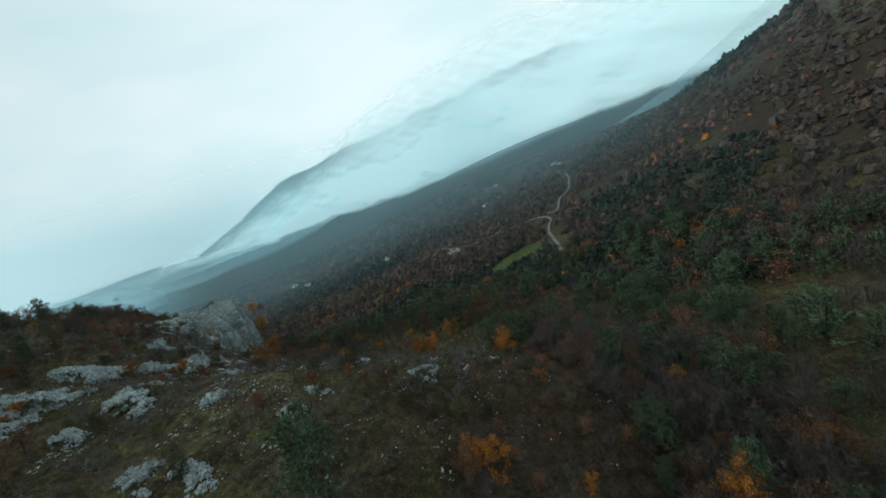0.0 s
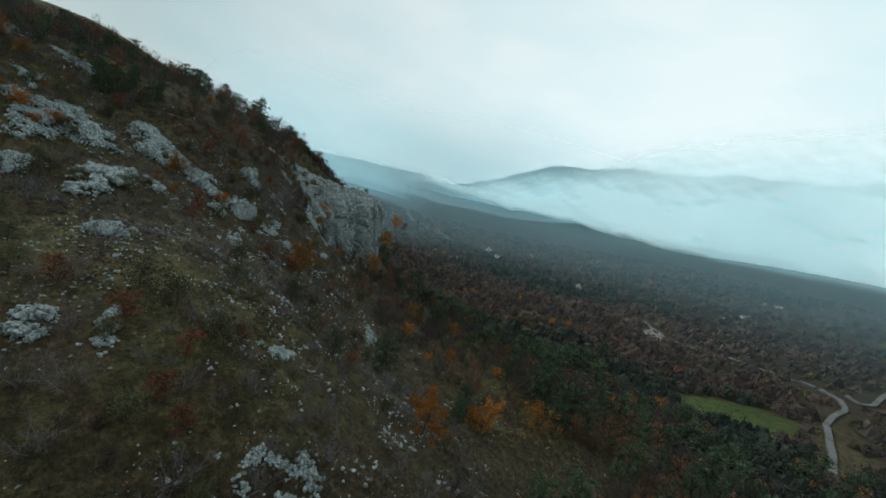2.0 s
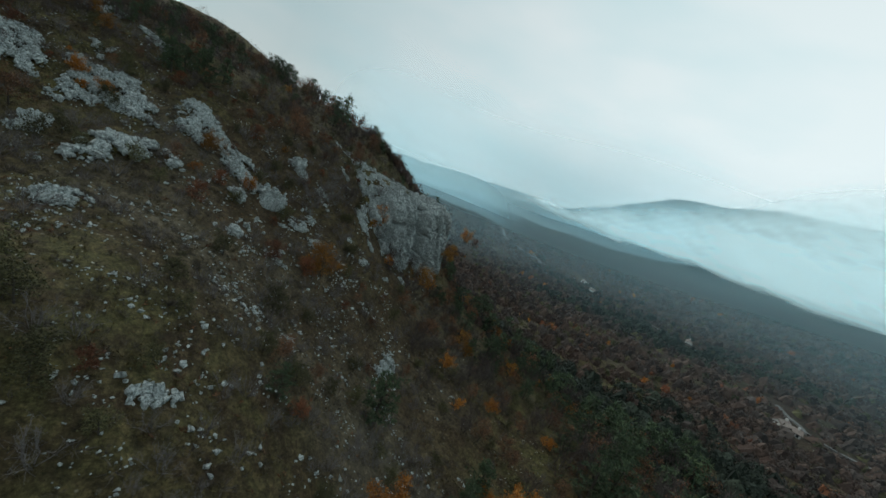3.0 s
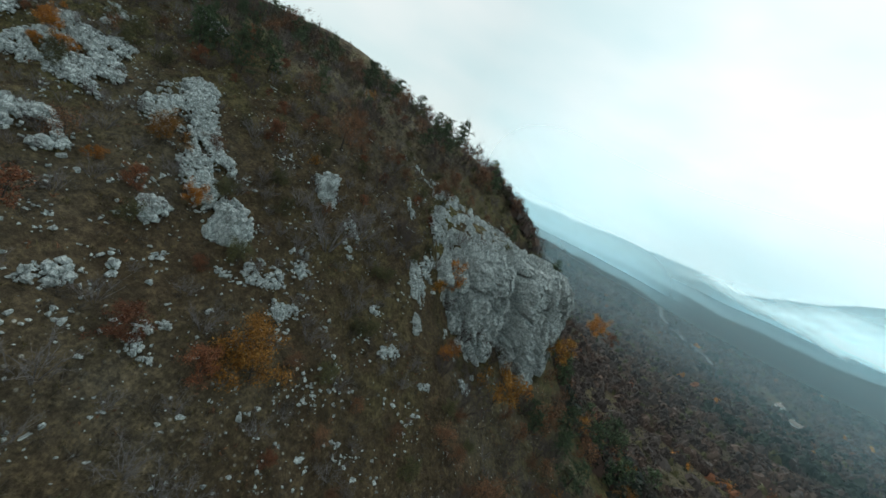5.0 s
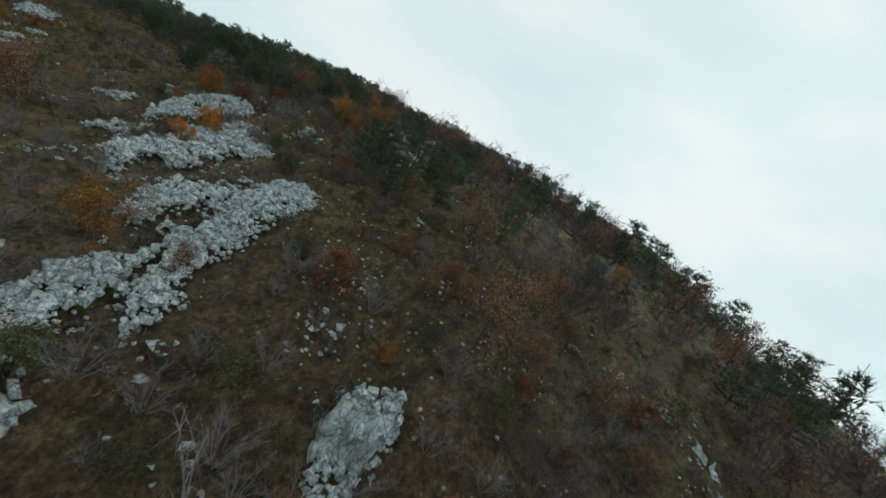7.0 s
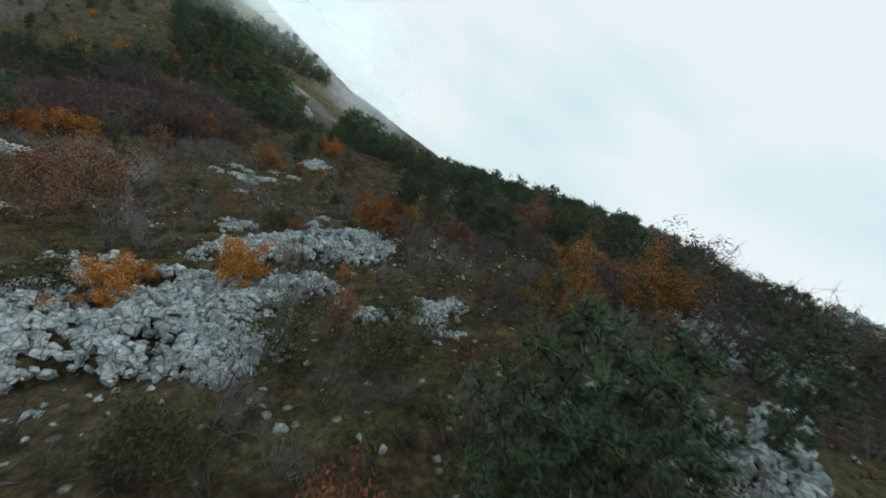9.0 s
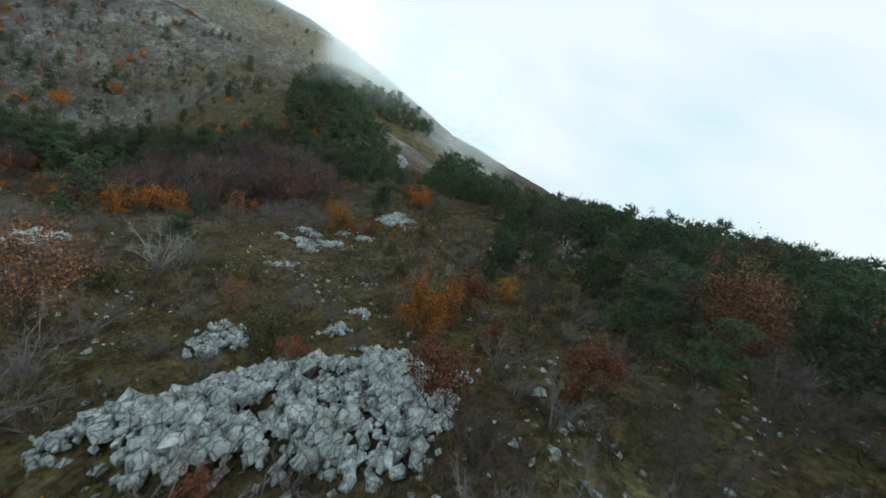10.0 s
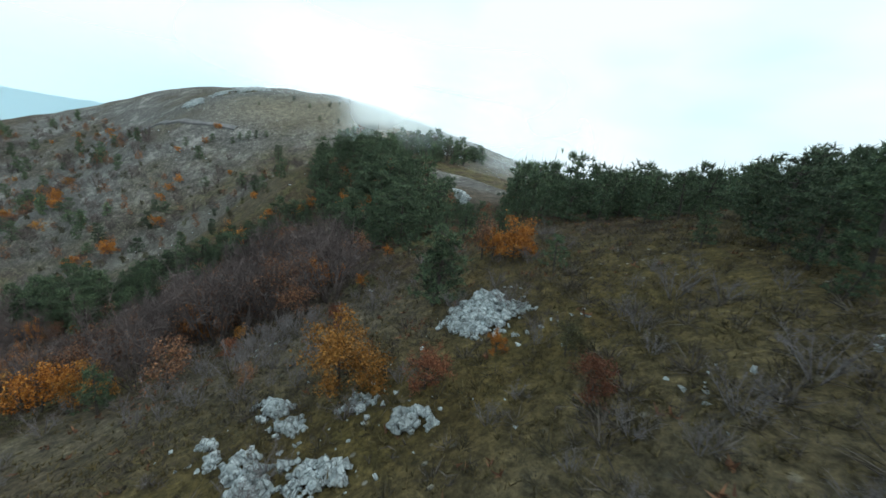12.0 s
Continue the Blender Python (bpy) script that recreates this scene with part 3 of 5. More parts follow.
LIGHT = {k: [lighter(o) for o in v] for k, v in KINDS.items()}
used = {k: 0 for k in KINDS}
fresh = {o.name for v in (*KINDS.values(), *LIGHT.values()) for o in v}
rest = {}
taken = []
EYES = np.array([row[1] for row in PATH])


def stand(kind, x, y, height, rng, foot=None):
    """Put one plant of a kind, of that height, on the slope."""
    way = float(np.min(np.hypot(EYES[:, 0] - x, EYES[:, 1] - y)))
    shapes = (KINDS if way < 14 else LIGHT)[kind]
    src = shapes[used[kind] % len(shapes)]
    z = float(ground_height(x, y)) if foot is None else foot
    s = height / BASE[kind]
    used[kind] += 1
    taken.append((x, y))
    if used[kind] > 290:
        rest.setdefault(src.name, []).append((src, x, y, z, s * rng.uniform(0.9, 1.1), rng.uniform(0, 6.28)))
        return
    turn = Matrix.Translation((x, y, z)) @ Euler((rng.normal(0, 0.05), rng.normal(0, 0.05), rng.uniform(0, 6.28))).to_matrix().to_4x4()
    if src.name in fresh:
        ob = src
        fresh.discard(src.name)
        ob.matrix_basis = turn
    else:
        ob = copy_thing(src, turn)
    ob.scale = (s * rng.uniform(0.9, 1.12), s * rng.uniform(0.9, 1.12), s)
    ob["group"] = GROUPS[kind]


# ---- outcrops: x, y, half length, half width, turn, height ----
LONG_OUTCROP = [
    (-50.2, 48.5, 4.0, 2.0, -143, 1.4),
    (-53.2, 46.6, 2.8, 1.3, 39, 1.2),
    (-57.0, 43.8, 2.6, 1.2, 39, 1.0),
    (-54.9, 43.8, 3.9, 2.7, -166, 1.5),
    (-55.0, 36.9, 5.3, 2.6, -142, 1.3),
    (-57.1, 27.8, 3.5, 2.2, -146, 1.2),
    (-45.7, 41.1, 2.6, 1.2, 48, 1.5),
    (-44.5, 48.0, 1.1, 1.0, -144, 1.2),
    (-43.7, 37.4, 4.3, 2.5, 142, 1.6),
    (-46.0, 32.0, 1.9, 1.3, -174, 1.2),
    (-54.3, 33.6, 3.4, 2.2, 160, 0.8),
]
SLOPE_ROCKS_UPPER = [
    (-68.2, 72.7, 7.8, 2.3, 140, 0.6),
    (-74.8, 82.2, 9.9, 3.6, 140, 0.5),
    (-56.2, 68.1, 2.6, 1.5, -170, 0.4),
    (-59.5, 69.4, 2.0, 1.2, 145, 0.5),
    (-50.2, 64.3, 0.8, 0.4, 135, 0.4),
    (-48.2, 66.7, 1.2, 0.6, 130, 0.4),
    (-52.5, 69.0, 1.2, 0.8, 173, 0.4),
    (-52.6, 76.9, 1.7, 0.8, 131, 0.5),
    (-55.5, 56.8, 1.4, 0.9, -169, 0.5),
    (-53.4, 60.1, 1.6, 1.0, -154, 0.4),
    (-44.4, 57.8, 1.0, 0.7, 134, 0.5),
    (-48.1, 71.2, 1.1, 0.3, 123, 0.4),
    (-45.8, 69.1, 0.9, 0.3, 123, 0.4),
    (-69.6, 74.0, 4.9, 1.5, 142, 0.6),
]
SLOPE_ROCKS_MIDDLE = [
    (-66.2, 69.1, 1.8, 0.6, 151, 0.5),
    (-62.4, 65.2, 1.2, 0.9, 172, 0.4),
    (-56.7, 55.6, 1.1, 0.7, 151, 0.7),
    (-54.9, 57.1, 0.8, 0.7, 122, 0.6),
    (-46.3, 54.9, 0.4, 0.2, 116, 0.4),
    (-79.7, 26.9, 3.8, 3.8, -136, 0.5),
    (-70.6, 36.3, 1.9, 0.6, -143, 0.4),
    (-72.6, 30.0, 3.1, 1.3, -140, 0.4),
    (-44.1, 57.4, 0.9, 0.7, 126, 0.6),
    (-53.7, 59.8, 1.6, 0.8, -150, 0.6),
    (-40.0, 48.7, 0.8, 0.6, 67, 0.7),
    (-37.4, 52.0, 0.8, 0.4, 58, 0.5),
    (-21.0, 32.2, 1.6, 1.0, -167, 0.3),
    (-8.9, 39.7, 2.5, 1.8, 96, 0.3),
]
SLOPE_ROCKS_LOWER = [
    (-4.5, 41.2, 0.9, 0.6, 76, 0.4),
    (-32.6, 37.0, 1.9, 1.4, 60, 0.5),
    (-44.9, 54.7, 2.8, 0.8, 127, 0.6),
    (-16.9, 43.5, 1.3, 0.6, 103, 0.3),
    (-32.1, 65.3, 3.6, 1.4, 132, 0.6),
    (-38.2, 48.2, 1.9, 0.8, 155, 0.5),
    (-30.5, 26.0, 5.9, 1.8, 177, 0.4),
    (-38.2, 52.0, 0.5, 0.4, 83, 0.5),
    (-38.9, 52.7, 0.4, 0.3, 117, 0.4),
    (-37.0, 53.0, 0.4, 0.3, 111, 0.4),
    (-41.6, 61.8, 1.0, 0.5, 121, 0.5),
    (-19.1, 34.8, 1.9, 0.6, 163, 0.3),
]
SLOPE_ROCKS = SLOPE_ROCKS_UPPER + SLOPE_ROCKS_MIDDLE + SLOPE_ROCKS_LOWER
LEDGES_UPPER = [
    (-57.3, 34.3, 1.7, 0.9, -171, 0.6),
    (-61.8, 33.1, 1.5, 0.6, -163, 0.5),
    (-57.2, 34.8, 2.8, 2.4, 126, 0.6),
    (-58.7, 27.0, 2.9, 2.1, 95, 0.6),
    (-62.7, 33.2, 1.5, 0.9, 89, 0.5),
    (-54.9, 36.8, 1.5, 0.7, 138, 0.6),
    (-56.3, 42.9, 1.2, 0.7, 139, 0.6),
    (-46.6, 11.1, 2.2, 0.75, 140, 0.3),
    (-49.5, 8.4, 0.9, 0.5, 150, 0.3),
    (-49.1, 2.8, 2.0, 1.3, 81, 0.4),
    (-38.4, 21.6, 1.9, 1.1, 101, 0.4),
    (-53.3, 25.5, 1.0, 0.7, -163, 0.4),
    (-55.7, 23.8, 0.9, 0.5, -139, 0.3),
    (-78.3, 27.2, 4.1, 4.1, -137, 1.3),
    (-68.5, 38.2, 2.8, 1.1, 51, 0.6),
]
LEDGES_MIDDLE = [
    (-58.6, 31.9, 1.9, 1.0, -145, 0.5),
    (-74.6, 31.6, 3.3, 1.8, -138, 0.6),
    (-73.5, 29.4, 2.7, 1.3, -137, 0.5),
    (-56.6, 43.7, 2.7, 1.7, -167, 0.6),
]
LEDGES = LEDGES_UPPER + LEDGES_MIDDLE
SADDLE_ROCKS = [
    (-52.7, 24.3, 1.0, 0.5, 169, 0.2),
    (-55.4, 23.4, 0.7, 0.5, 169, 0.2),
    (-56.0, 21.8, 0.7, 0.4, 125, 0.2),
    (-48.3, 15.9, 1.2, 0.8, 167, 0.1),
    (-49.8, 3.6, 2.1, 1.2, 167, 0.3),
    (-47.8, 10.2, 1.9, 0.6, -174, 0.2),
    (-43.2, 9.9, 1.7, 0.5, 165, 0.2),
    (-44.7, 8.3, 1.7, 0.6, 155, 0.3),
    (-47.0, 7.8, 1.2, 0.4, 177, 0.1),
]
MOUNTAIN_ROCKS = [
    (-34.5, -27.6, 3.0, 1.7, 140, 1.0),
    (-4.8, -88.5, 11.2, 7.1, 58, 1.0),
    (76.0, -82.3, 11.5, 4.5, -150, 1.5),
    (84.3, -70.5, 11.2, 3.3, 151, 1.5),
]
# rock bluffs: centre, half sizes, turn
BLUFFS = [
    (-47.2, 51.6, -16.6, 2.2, 1.4, 1.5, 39),
    (-48.0, 57.1, -18.7, 0.9, 0.8, 1.2, 0),
    (-55.8, 56.3, -13.1, 1.0, 0.9, 1.5, 0),
    (-93.3, 18.2, 4.2, 3.5, 2.0, 1.5, 30),
]


# ---- plants that stand out: x, y, height ----
YELLOW_SPOTS = [
    (-66.0, 32.8, 1.7),
    (-60.3, 17.2, 1.0),
    (-69.3, 30.4, 2.2),
    (-39.1, 57.7, 3.8),
    (-50.2, 45.3, 2.0),
    (-31.6, 7.7, 1.9),
    (-57.7, 54.3, 0.9),
    (-68.0, 27.1, 2.0),
    (-54.2, 81.9, 6.1, -28.0),
    (-61.6, 92.1, 3.9, -24.3),
    (-11.1, 80.6, 4.4),
    (-46.1, 7.1, 2.3),
    (-33.4, 0.6, 0.8),
    (-30.7, 6.8, 0.9),
]
ORANGE_SPOTS = [
    (-60.5, 18.0, 0.5),
    (-61.5, 73.0, 3.1),
    (-58.3, 23.4, 1.9),
    (-54.3, 33.4, 1.0),
    (-59.3, 31.2, 0.5),
    (-50.5, 5.5, 0.6),
    (-46.5, 49.4, 1.5),
    (-54.5, 35.3, 1.4),
    (-56.3, 32.3, 1.6),
    (-45.5, 44.0, 1.0),
    (-48.3, -4.5, 2.0),
    (-12.3, 55.5, 3.5),
    (-30.9, 13.0, 2.0),
    (-29.7, 8.9, 2.5),
    (-61.4, 73.2, 3.2, -19.4),
    (-15.9, 71.0, 2.4),
    (-67.2, 99.1, 2.9, -20.5),
    (-14.8, 73.2, 5.2),
    (-2.9, -21.4, 3.3),
    (36.3, -32.4, 2.6),
    (45.0, -39.3, 1.8),
    (44.3, -37.1, 1.8),
    (44.7, -41.8, 1.7),
    (34.3, -47.6, 1.3),
    (50.1, -51.7, 1.7),
    (52.4, -57.2, 1.5),
    (53.8, -56.9, 1.3),
    (54.1, -47.1, 1.5),
    (38.3, -24.2, 2.7),
    (40.7, -24.3, 2.3),
    (18.0, -14.5, 1.6),
    (44.6, -20.2, 2.3),
    (29.4, -9.9, 1.2),
    (-4.9, -25.6, 1.7),
    (-5.8, -23.4, 1.1),
    (6.9, -32.5, 1.4),
    (70.5, -28.6, 2.0),
    (67.9, -26.8, 2.7),
    (98.4, -26.8, 4.2),
    (-11.5, -25.3, 1.6),
    (-12.7, -26.2, 1.4),
    (-17.9, -19.1, 0.9),
    (-15.8, -37.2, 1.2),
    (-32.0, -18.4, 0.8),
    (-33.3, -22.3, 0.8),
    (-46.8, -5.4, 1.6),
    (-48.4, -4.9, 1.4),
    (-35.2, -6.3, 1.1),
    (-38.7, -4.0, 0.8),
    (-37.2, -9.1, 0.8),
    (11.1, -7.5, 1.4),
]
RED_SPOTS = [
    (-53.2, 7.7, 0.8),
    (-61.4, 40.8, 1.3),
    (-49.1, 7.1, 1.0),
    (-59.8, 26.8, 1.3),
    (-37.6, 55.4, 1.9),
    (-64.5, 13.1, 2.1),
    (-58.9, 20.2, 2.4),
    (-45.4, 46.3, 1.3),
    (-57.2, 50.3, 1.8),
    (-37.2, 51.6, 3.4),
    (-67.0, 102.3, 2.9, -20.9),
]
PINE_SPOTS = [
    (-59.3, 11.7, 2.2),
    (-60.9, 7.7, 2.4),
    (-62.8, 10.0, 2.4),
    (-64.0, 11.9, 3.3),
    (-65.3, 6.0, 3.7),
    (-66.5, 7.3, 4.8),
    (-62.8, 2.3, 2.8),
    (-59.4, 4.6, 1.8),
    (-40.2, 15.2, 2.6),
    (-29.5, 14.6, 4.8),
    (-59.6, 11.7, 1.9),
    (-59.1, 10.3, 1.3),
    (-60.9, 9.7, 2.7),
    (-46.5, 1.2, 2.8),
    (-50.9, -0.7, 1.7),
    (-58.0, 1.8, 2.2),
    (-58.6, 3.2, 2.9),
    (-57.8, 4.4, 1.1),
    (-56.1, -2.2, 1.6),
    (-71.4, 90.6, 2.6, -15.2),
    (-70.6, 86.2, 2.0, -14.6),
    (-65.3, 42.5, 3.1),
    (-64.4, 39.4, 3.4),
    (-72.0, 39.3, 2.5),
    (-59.0, 13.8, 3.6),
    (-34.4, 8.6, 2.2),
    (-61.5, 12.0, 3.0),
    (-46.4, 1.3, 3.4),
    (-40.5, 15.2, 2.1),
    (-64.0, 41.3, 5.0),
    (-15.7, 66.5, 3.7),
    (-69.0, 43.5, 7.6),
    (-111.2, 18.4, 6.6),
    (-23.3, 60.3, 4.7),
    (-17.1, 70.0, 4.4),
    (-19.5, 49.9, 2.4),
    (-63.0, 39.9, 4.2),
    (-65.5, 45.6, 4.4),
    (-63.0, 44.0, 3.0),
    (-66.8, 43.2, 3.8),
    (72.3, -47.1, 3.8),
    (73.2, -49.8, 2.1),
    (95.7, -46.5, 3.8),
    (64.4, -38.1, 2.3),
    (37.5, -43.4, 2.9),
    (24.1, -42.9, 3.5),
    (11.3, -36.0, 3.4),
    (7.0, -34.3, 2.8),
    (26.0, -54.4, 3.8),
    (38.4, -31.3, 4.0),
    (38.6, -35.0, 3.4),
    (41.9, -34.7, 2.9),
    (15.9, -24.8, 3.0),
    (30.7, -25.0, 3.9),
    (44.9, -25.2, 4.4),
    (-4.5, -22.3, 3.3),
    (42.9, -56.6, 2.3),
    (40.7, -57.5, 2.3),
    (39.7, -58.8, 2.1),
    (37.8, -60.4, 2.1),
    (19.7, -33.7, 1.6),
    (14.4, -32.6, 1.2),
    (64.4, -27.8, 3.4),
    (65.8, -26.8, 2.6),
    (132.7, -41.2, 6.9),
    (130.0, -43.1, 6.3),
    (112.9, -40.5, 3.7),
    (146.4, -44.4, 6.2),
    (120.1, -34.3, 4.8),
    (91.7, -50.7, 3.8),
    (49.2, -53.0, 2.2),
    (43.6, -54.7, 2.1),
    (54.0, -49.2, 2.4),
    (29.2, -14.6, 4.4),
    (27.0, -15.3, 4.6),
    (-10.9, -22.0, 2.5),
    (10.6, -27.0, 2.7),
    (67.4, -18.8, 5.2),
    (116.0, -46.7, 2.7),
    (48.4, -79.5, 1.7),
    (40.2, -77.9, 1.6),
    (36.6, -82.7, 1.8),
    (37.0, -87.7, 1.2),
    (31.0, -72.9, 1.5),
    (26.4, -75.7, 1.4),
    (18.3, -74.9, 2.4),
    (24.2, -86.4, 1.5),
    (23.8, -91.7, 1.6),
    (16.6, -88.2, 1.9),
    (53.5, -70.7, 1.2),
]
SHRUB_SPOTS = [
    (-63.4, 75.0, 1.5, -13.9),
    (-66.6, 81.4, 1.6, -14.1),
    (-62.2, 72.2, 1.4, -14.2),
    (-69.0, 87.6, 1.5, -14.6),
    (-49.1, 56.6, 2.3),
    (-51.0, 58.5, 3.6),
    (-54.3, 61.1, 3.0),
    (-57.5, 62.2, 2.9),
]
RUSSET_SPOTS = [
    (-71.3, 30.6, 2.2),
    (-46.1, -5.6, 2.3),
    (-61.2, 55.8, 5.2),
    (-28.5, 12.9, 2.0),
    (-81.7, 76.1, 5.4),
    (-88.0, 87.2, 9.1),
    (-64.6, 50.0, 2.4),
    (-81.3, 59.6, 3.1),
    (-83.8, 77.1, 4.6),
    (-91.0, 87.5, 7.4),
]
PALE_SPOTS = [
    (-44.2, 19.7, 2.3),
    (-65.2, 12.0, 3.0),
    (-67.2, 9.0, 3.2),
    (-62.6, 8.6, 2.6),
]
OLIVE_SPOTS = [
    (-68.0, 84.6, 1.7, -14.3),
    (-66.0, 79.5, 1.2, -13.9),
    (-28.9, 50.8, 2.0),
]
LANDMARKS = {"yellow": YELLOW_SPOTS, "orange": ORANGE_SPOTS, "red": RED_SPOTS, "pine": PINE_SPOTS, "shrub": SHRUB_SPOTS, "russet": RUSSET_SPOTS, "pale": PALE_SPOTS, "olive": OLIVE_SPOTS}


# ---- in the valley: lanes and houses ----
LANES = [
    [(26, 122), (27, 132), (28, 142), (29, 160), (31, 168), (35, 180), (35, 187), (31, 193)],
    [(37, 195), (39, 191), (42, 193), (47, 210), (58, 226), (70, 270), (84, 335)],
    [(30, 194), (12, 200), (-10, 200), (-23, 219)],
    [(-518, 514), (-439, 446), (-377, 415), (-348, 392), (-276, 363), (-228, 337)],
    [(-170, 303), (-162, 304), (-153, 308)],
    [(-98, 270), (-78, 264), (-68, 263)],
    [(112, -58), (95, -57), (82, -56), (70, -55), (58, -57), (48, -59)],
]
HOUSES = [(-14, 193), (-17, 196), (-71, 270), (-188, 346), (-161, 318), (25, 489), (35, 497), (107, 472), (12, 342), (98, 407)]


# ---- limestone ----
def fractured(rng, p, seeds, depth, tilt):
    """Blocky relief over points p: each block has its own height and lean, with clefts between the blocks."""
    d = np.linalg.norm(p[:, None, :] - seeds[None], axis=2)
    two = np.argpartition(d, 1, axis=1)[:, :2]
    near = np.take_along_axis(d, two, 1)
    swap = near[:, 0] > near[:, 1]
    first = np.where(swap, two[:, 1], two[:, 0])
    d1, d2 = near.min(1), near.max(1)
    lift, lean = rng.uniform(0, 1, len(seeds)), rng.normal(0, tilt, (len(seeds), p.shape[1]))
    rise = lift[first] + np.einsum("ij,ij->i", p - seeds[first], lean[first])
    return rise * depth - np.clip(1 - (d2 - d1) / 0.28, 0, 1) * depth * 0.75


def lumpy(p, scale, seed):
    return wobble(p[:, 0], p[:, 1], scale, seed) * 0.6 + wobble(p[:, 1], p[:, 2], scale * 0.8, seed + 1) * 0.4


def outcrop(seed, x, y, la, lb, turn, h, label, group):
    """A weathered ledge that breaks out of the slope in many angular blocks."""
    rng = np.random.default_rng(seed)
    c, s = math.cos(radians(turn)), math.sin(radians(turn))

    def body_of(lx, ly):
        wx, wy = x + lx * c - ly * s, y + lx * s + ly * c
        d = np.hypot(lx / la, ly / lb) + 0.20 * wobble(wx, wy, 0.35 * max(la, 1.2), seed) + 0.12 * wobble(wx, wy, 0.5, seed + 2)
        body = np.clip((1.02 - d) / 0.25, 0, 1)
        gap = wobble(wx, wy, 0.8 + 0.12 * la, seed + 5) + 0.5 * wobble(wx, wy, 0.45, seed + 6)
        return wx, wy, body * np.clip((1.1 if h > 1 else 0.8) + 2.6 * gap, 0.0, 1)

    step = float(np.clip(max(la, lb) / 22, 0.09, 0.3))
    nu, nv = int(np.clip(2.5 * la / step, 12, 60)), int(np.clip(2.5 * lb / step, 10, 50))
    u, v = np.meshgrid(np.linspace(-1.2, 1.2, nu), np.linspace(-1.2, 1.2, nv), indexing="ij")
    wx, wy, body = body_of(u.ravel() * la, v.ravel() * lb)
    crown = np.sqrt(np.clip(1 - 0.75 * np.hypot(u, v).ravel() ** 2, 0, 1))
    n = ground_normal(np.array([x]), np.array([y]))[0]
    up = body * (h * 0.42 * crown + 0.10 * wobble(wx, wy, 0.6, seed + 9)) - (1 - body) * 0.45 - 0.16
    pts = np.stack([wx, wy, ground_height(wx, wy)], 1) + n * up[:, None]
    i, j = np.meshgrid(np.arange(nu - 1), np.arange(nv - 1), indexing="ij")
    k = (i * nv + j).ravel()
    f = np.concatenate([np.stack([k, k + nv, k + nv + 1], 1), np.stack([k, k + nv + 1, k + 1], 1)])
    f = f[(body[f] > 0.0).any(axis=1)]
    keep = np.unique(f)
    remap = np.zeros(len(pts), int)
    remap[keep] = np.arange(len(keep))
    root = tagged(new("rock_outcrop"), label, "rock", group)
    root.location = (x, y, float(ground_height(x, y)))
    bpy.context.view_layer.update()
    home = np.array(root.location)
    # the blocks lie along one bedding direction, the larger ones mostly in the middle
    way = float(np.min(np.hypot(EYES[:, 0] - x, EYES[:, 1] - y)))
    big = (0.15 + 0.11 * min(h, 1.6) + 0.003 * min(la, 4) ** 2) * (0.5 if way < 13 else 0.85)
    count = int(np.clip(la * lb * 3.14 / (0.19 * big * big + 0.015), 26, 2300))
    lx, ly = rng.uniform(-1.15, 1.15, count * 2) * la, rng.uniform(-1.15, 1.15, count * 2) * lb
    px, py, thick = body_of(lx, ly)
    good = thick > rng.uniform(0.05, 0.9, count * 2)
    lx, ly, px, py, thick = lx[good], ly[good], px[good], py[good], thick[good]
    lift = thick * h * 0.42 * np.sqrt(np.clip(1 - 0.75 * ((lx / la) ** 2 + (ly / lb) ** 2), 0, 1))
    size = 0.08 + big * rng.uniform(0, 1, len(px)) ** 2.8 * (0.35 + 0.65 * thick)
    at = np.stack([px, py, ground_height(px, py)], 1) + n * (lift + size * rng.uniform(-0.35, 0.55, len(px)))[:, None]
    bed = Euler((rng.normal(0, 0.35), rng.normal(0, 0.35), rng.uniform(0, 6.28)))
    bits = []
    if h >= 0.4:
        part("turf_bank", mesh_of("turf_bank", pts[keep] - home, remap[f], GROUND, smooth=True), root, "dark turf between the rocks")
    for rank, q in enumerate(np.argsort(-size)):
        turn_q = Euler((bed.x + rng.normal(0, 0.38), bed.y + rng.normal(0, 0.38), bed.z + rng.normal(0, 0.6)))
        stretch = size[q] * rng.uniform(0.75, 1.25, 3)
        which = rng.integers(0, len(BLOCKS))
        if rank < 18:
            ob = part("block", BLOCKS[which], root)
            ob.location, ob.rotation_euler, ob.scale = at[q] - home, turn_q, stretch
        else:
            co, tri = BLOCK_SHAPES[which]
            bits.append(((co * stretch) @ np.array(turn_q.to_matrix()).T + at[q] - home, tri))
    if bits:
        tagged(part("rubble", mesh_of("rubble", *joined(bits), ROCK), root), kind="stuff")
    for q in rng.integers(0, max(1, len(at)), int(min(90, 6 + la * lb * 5))) if len(at) else ():
        o = rng.normal(0, 0.7, 2)
        gx, gy = at[q, 0] + o[0], at[q, 1] + o[1]
        RUBBLE.append((np.array([gx, gy, float(ground_height(gx, gy)) + 0.03]), 0.04 + 0.14 * rng.uniform(0, 1) ** 2))


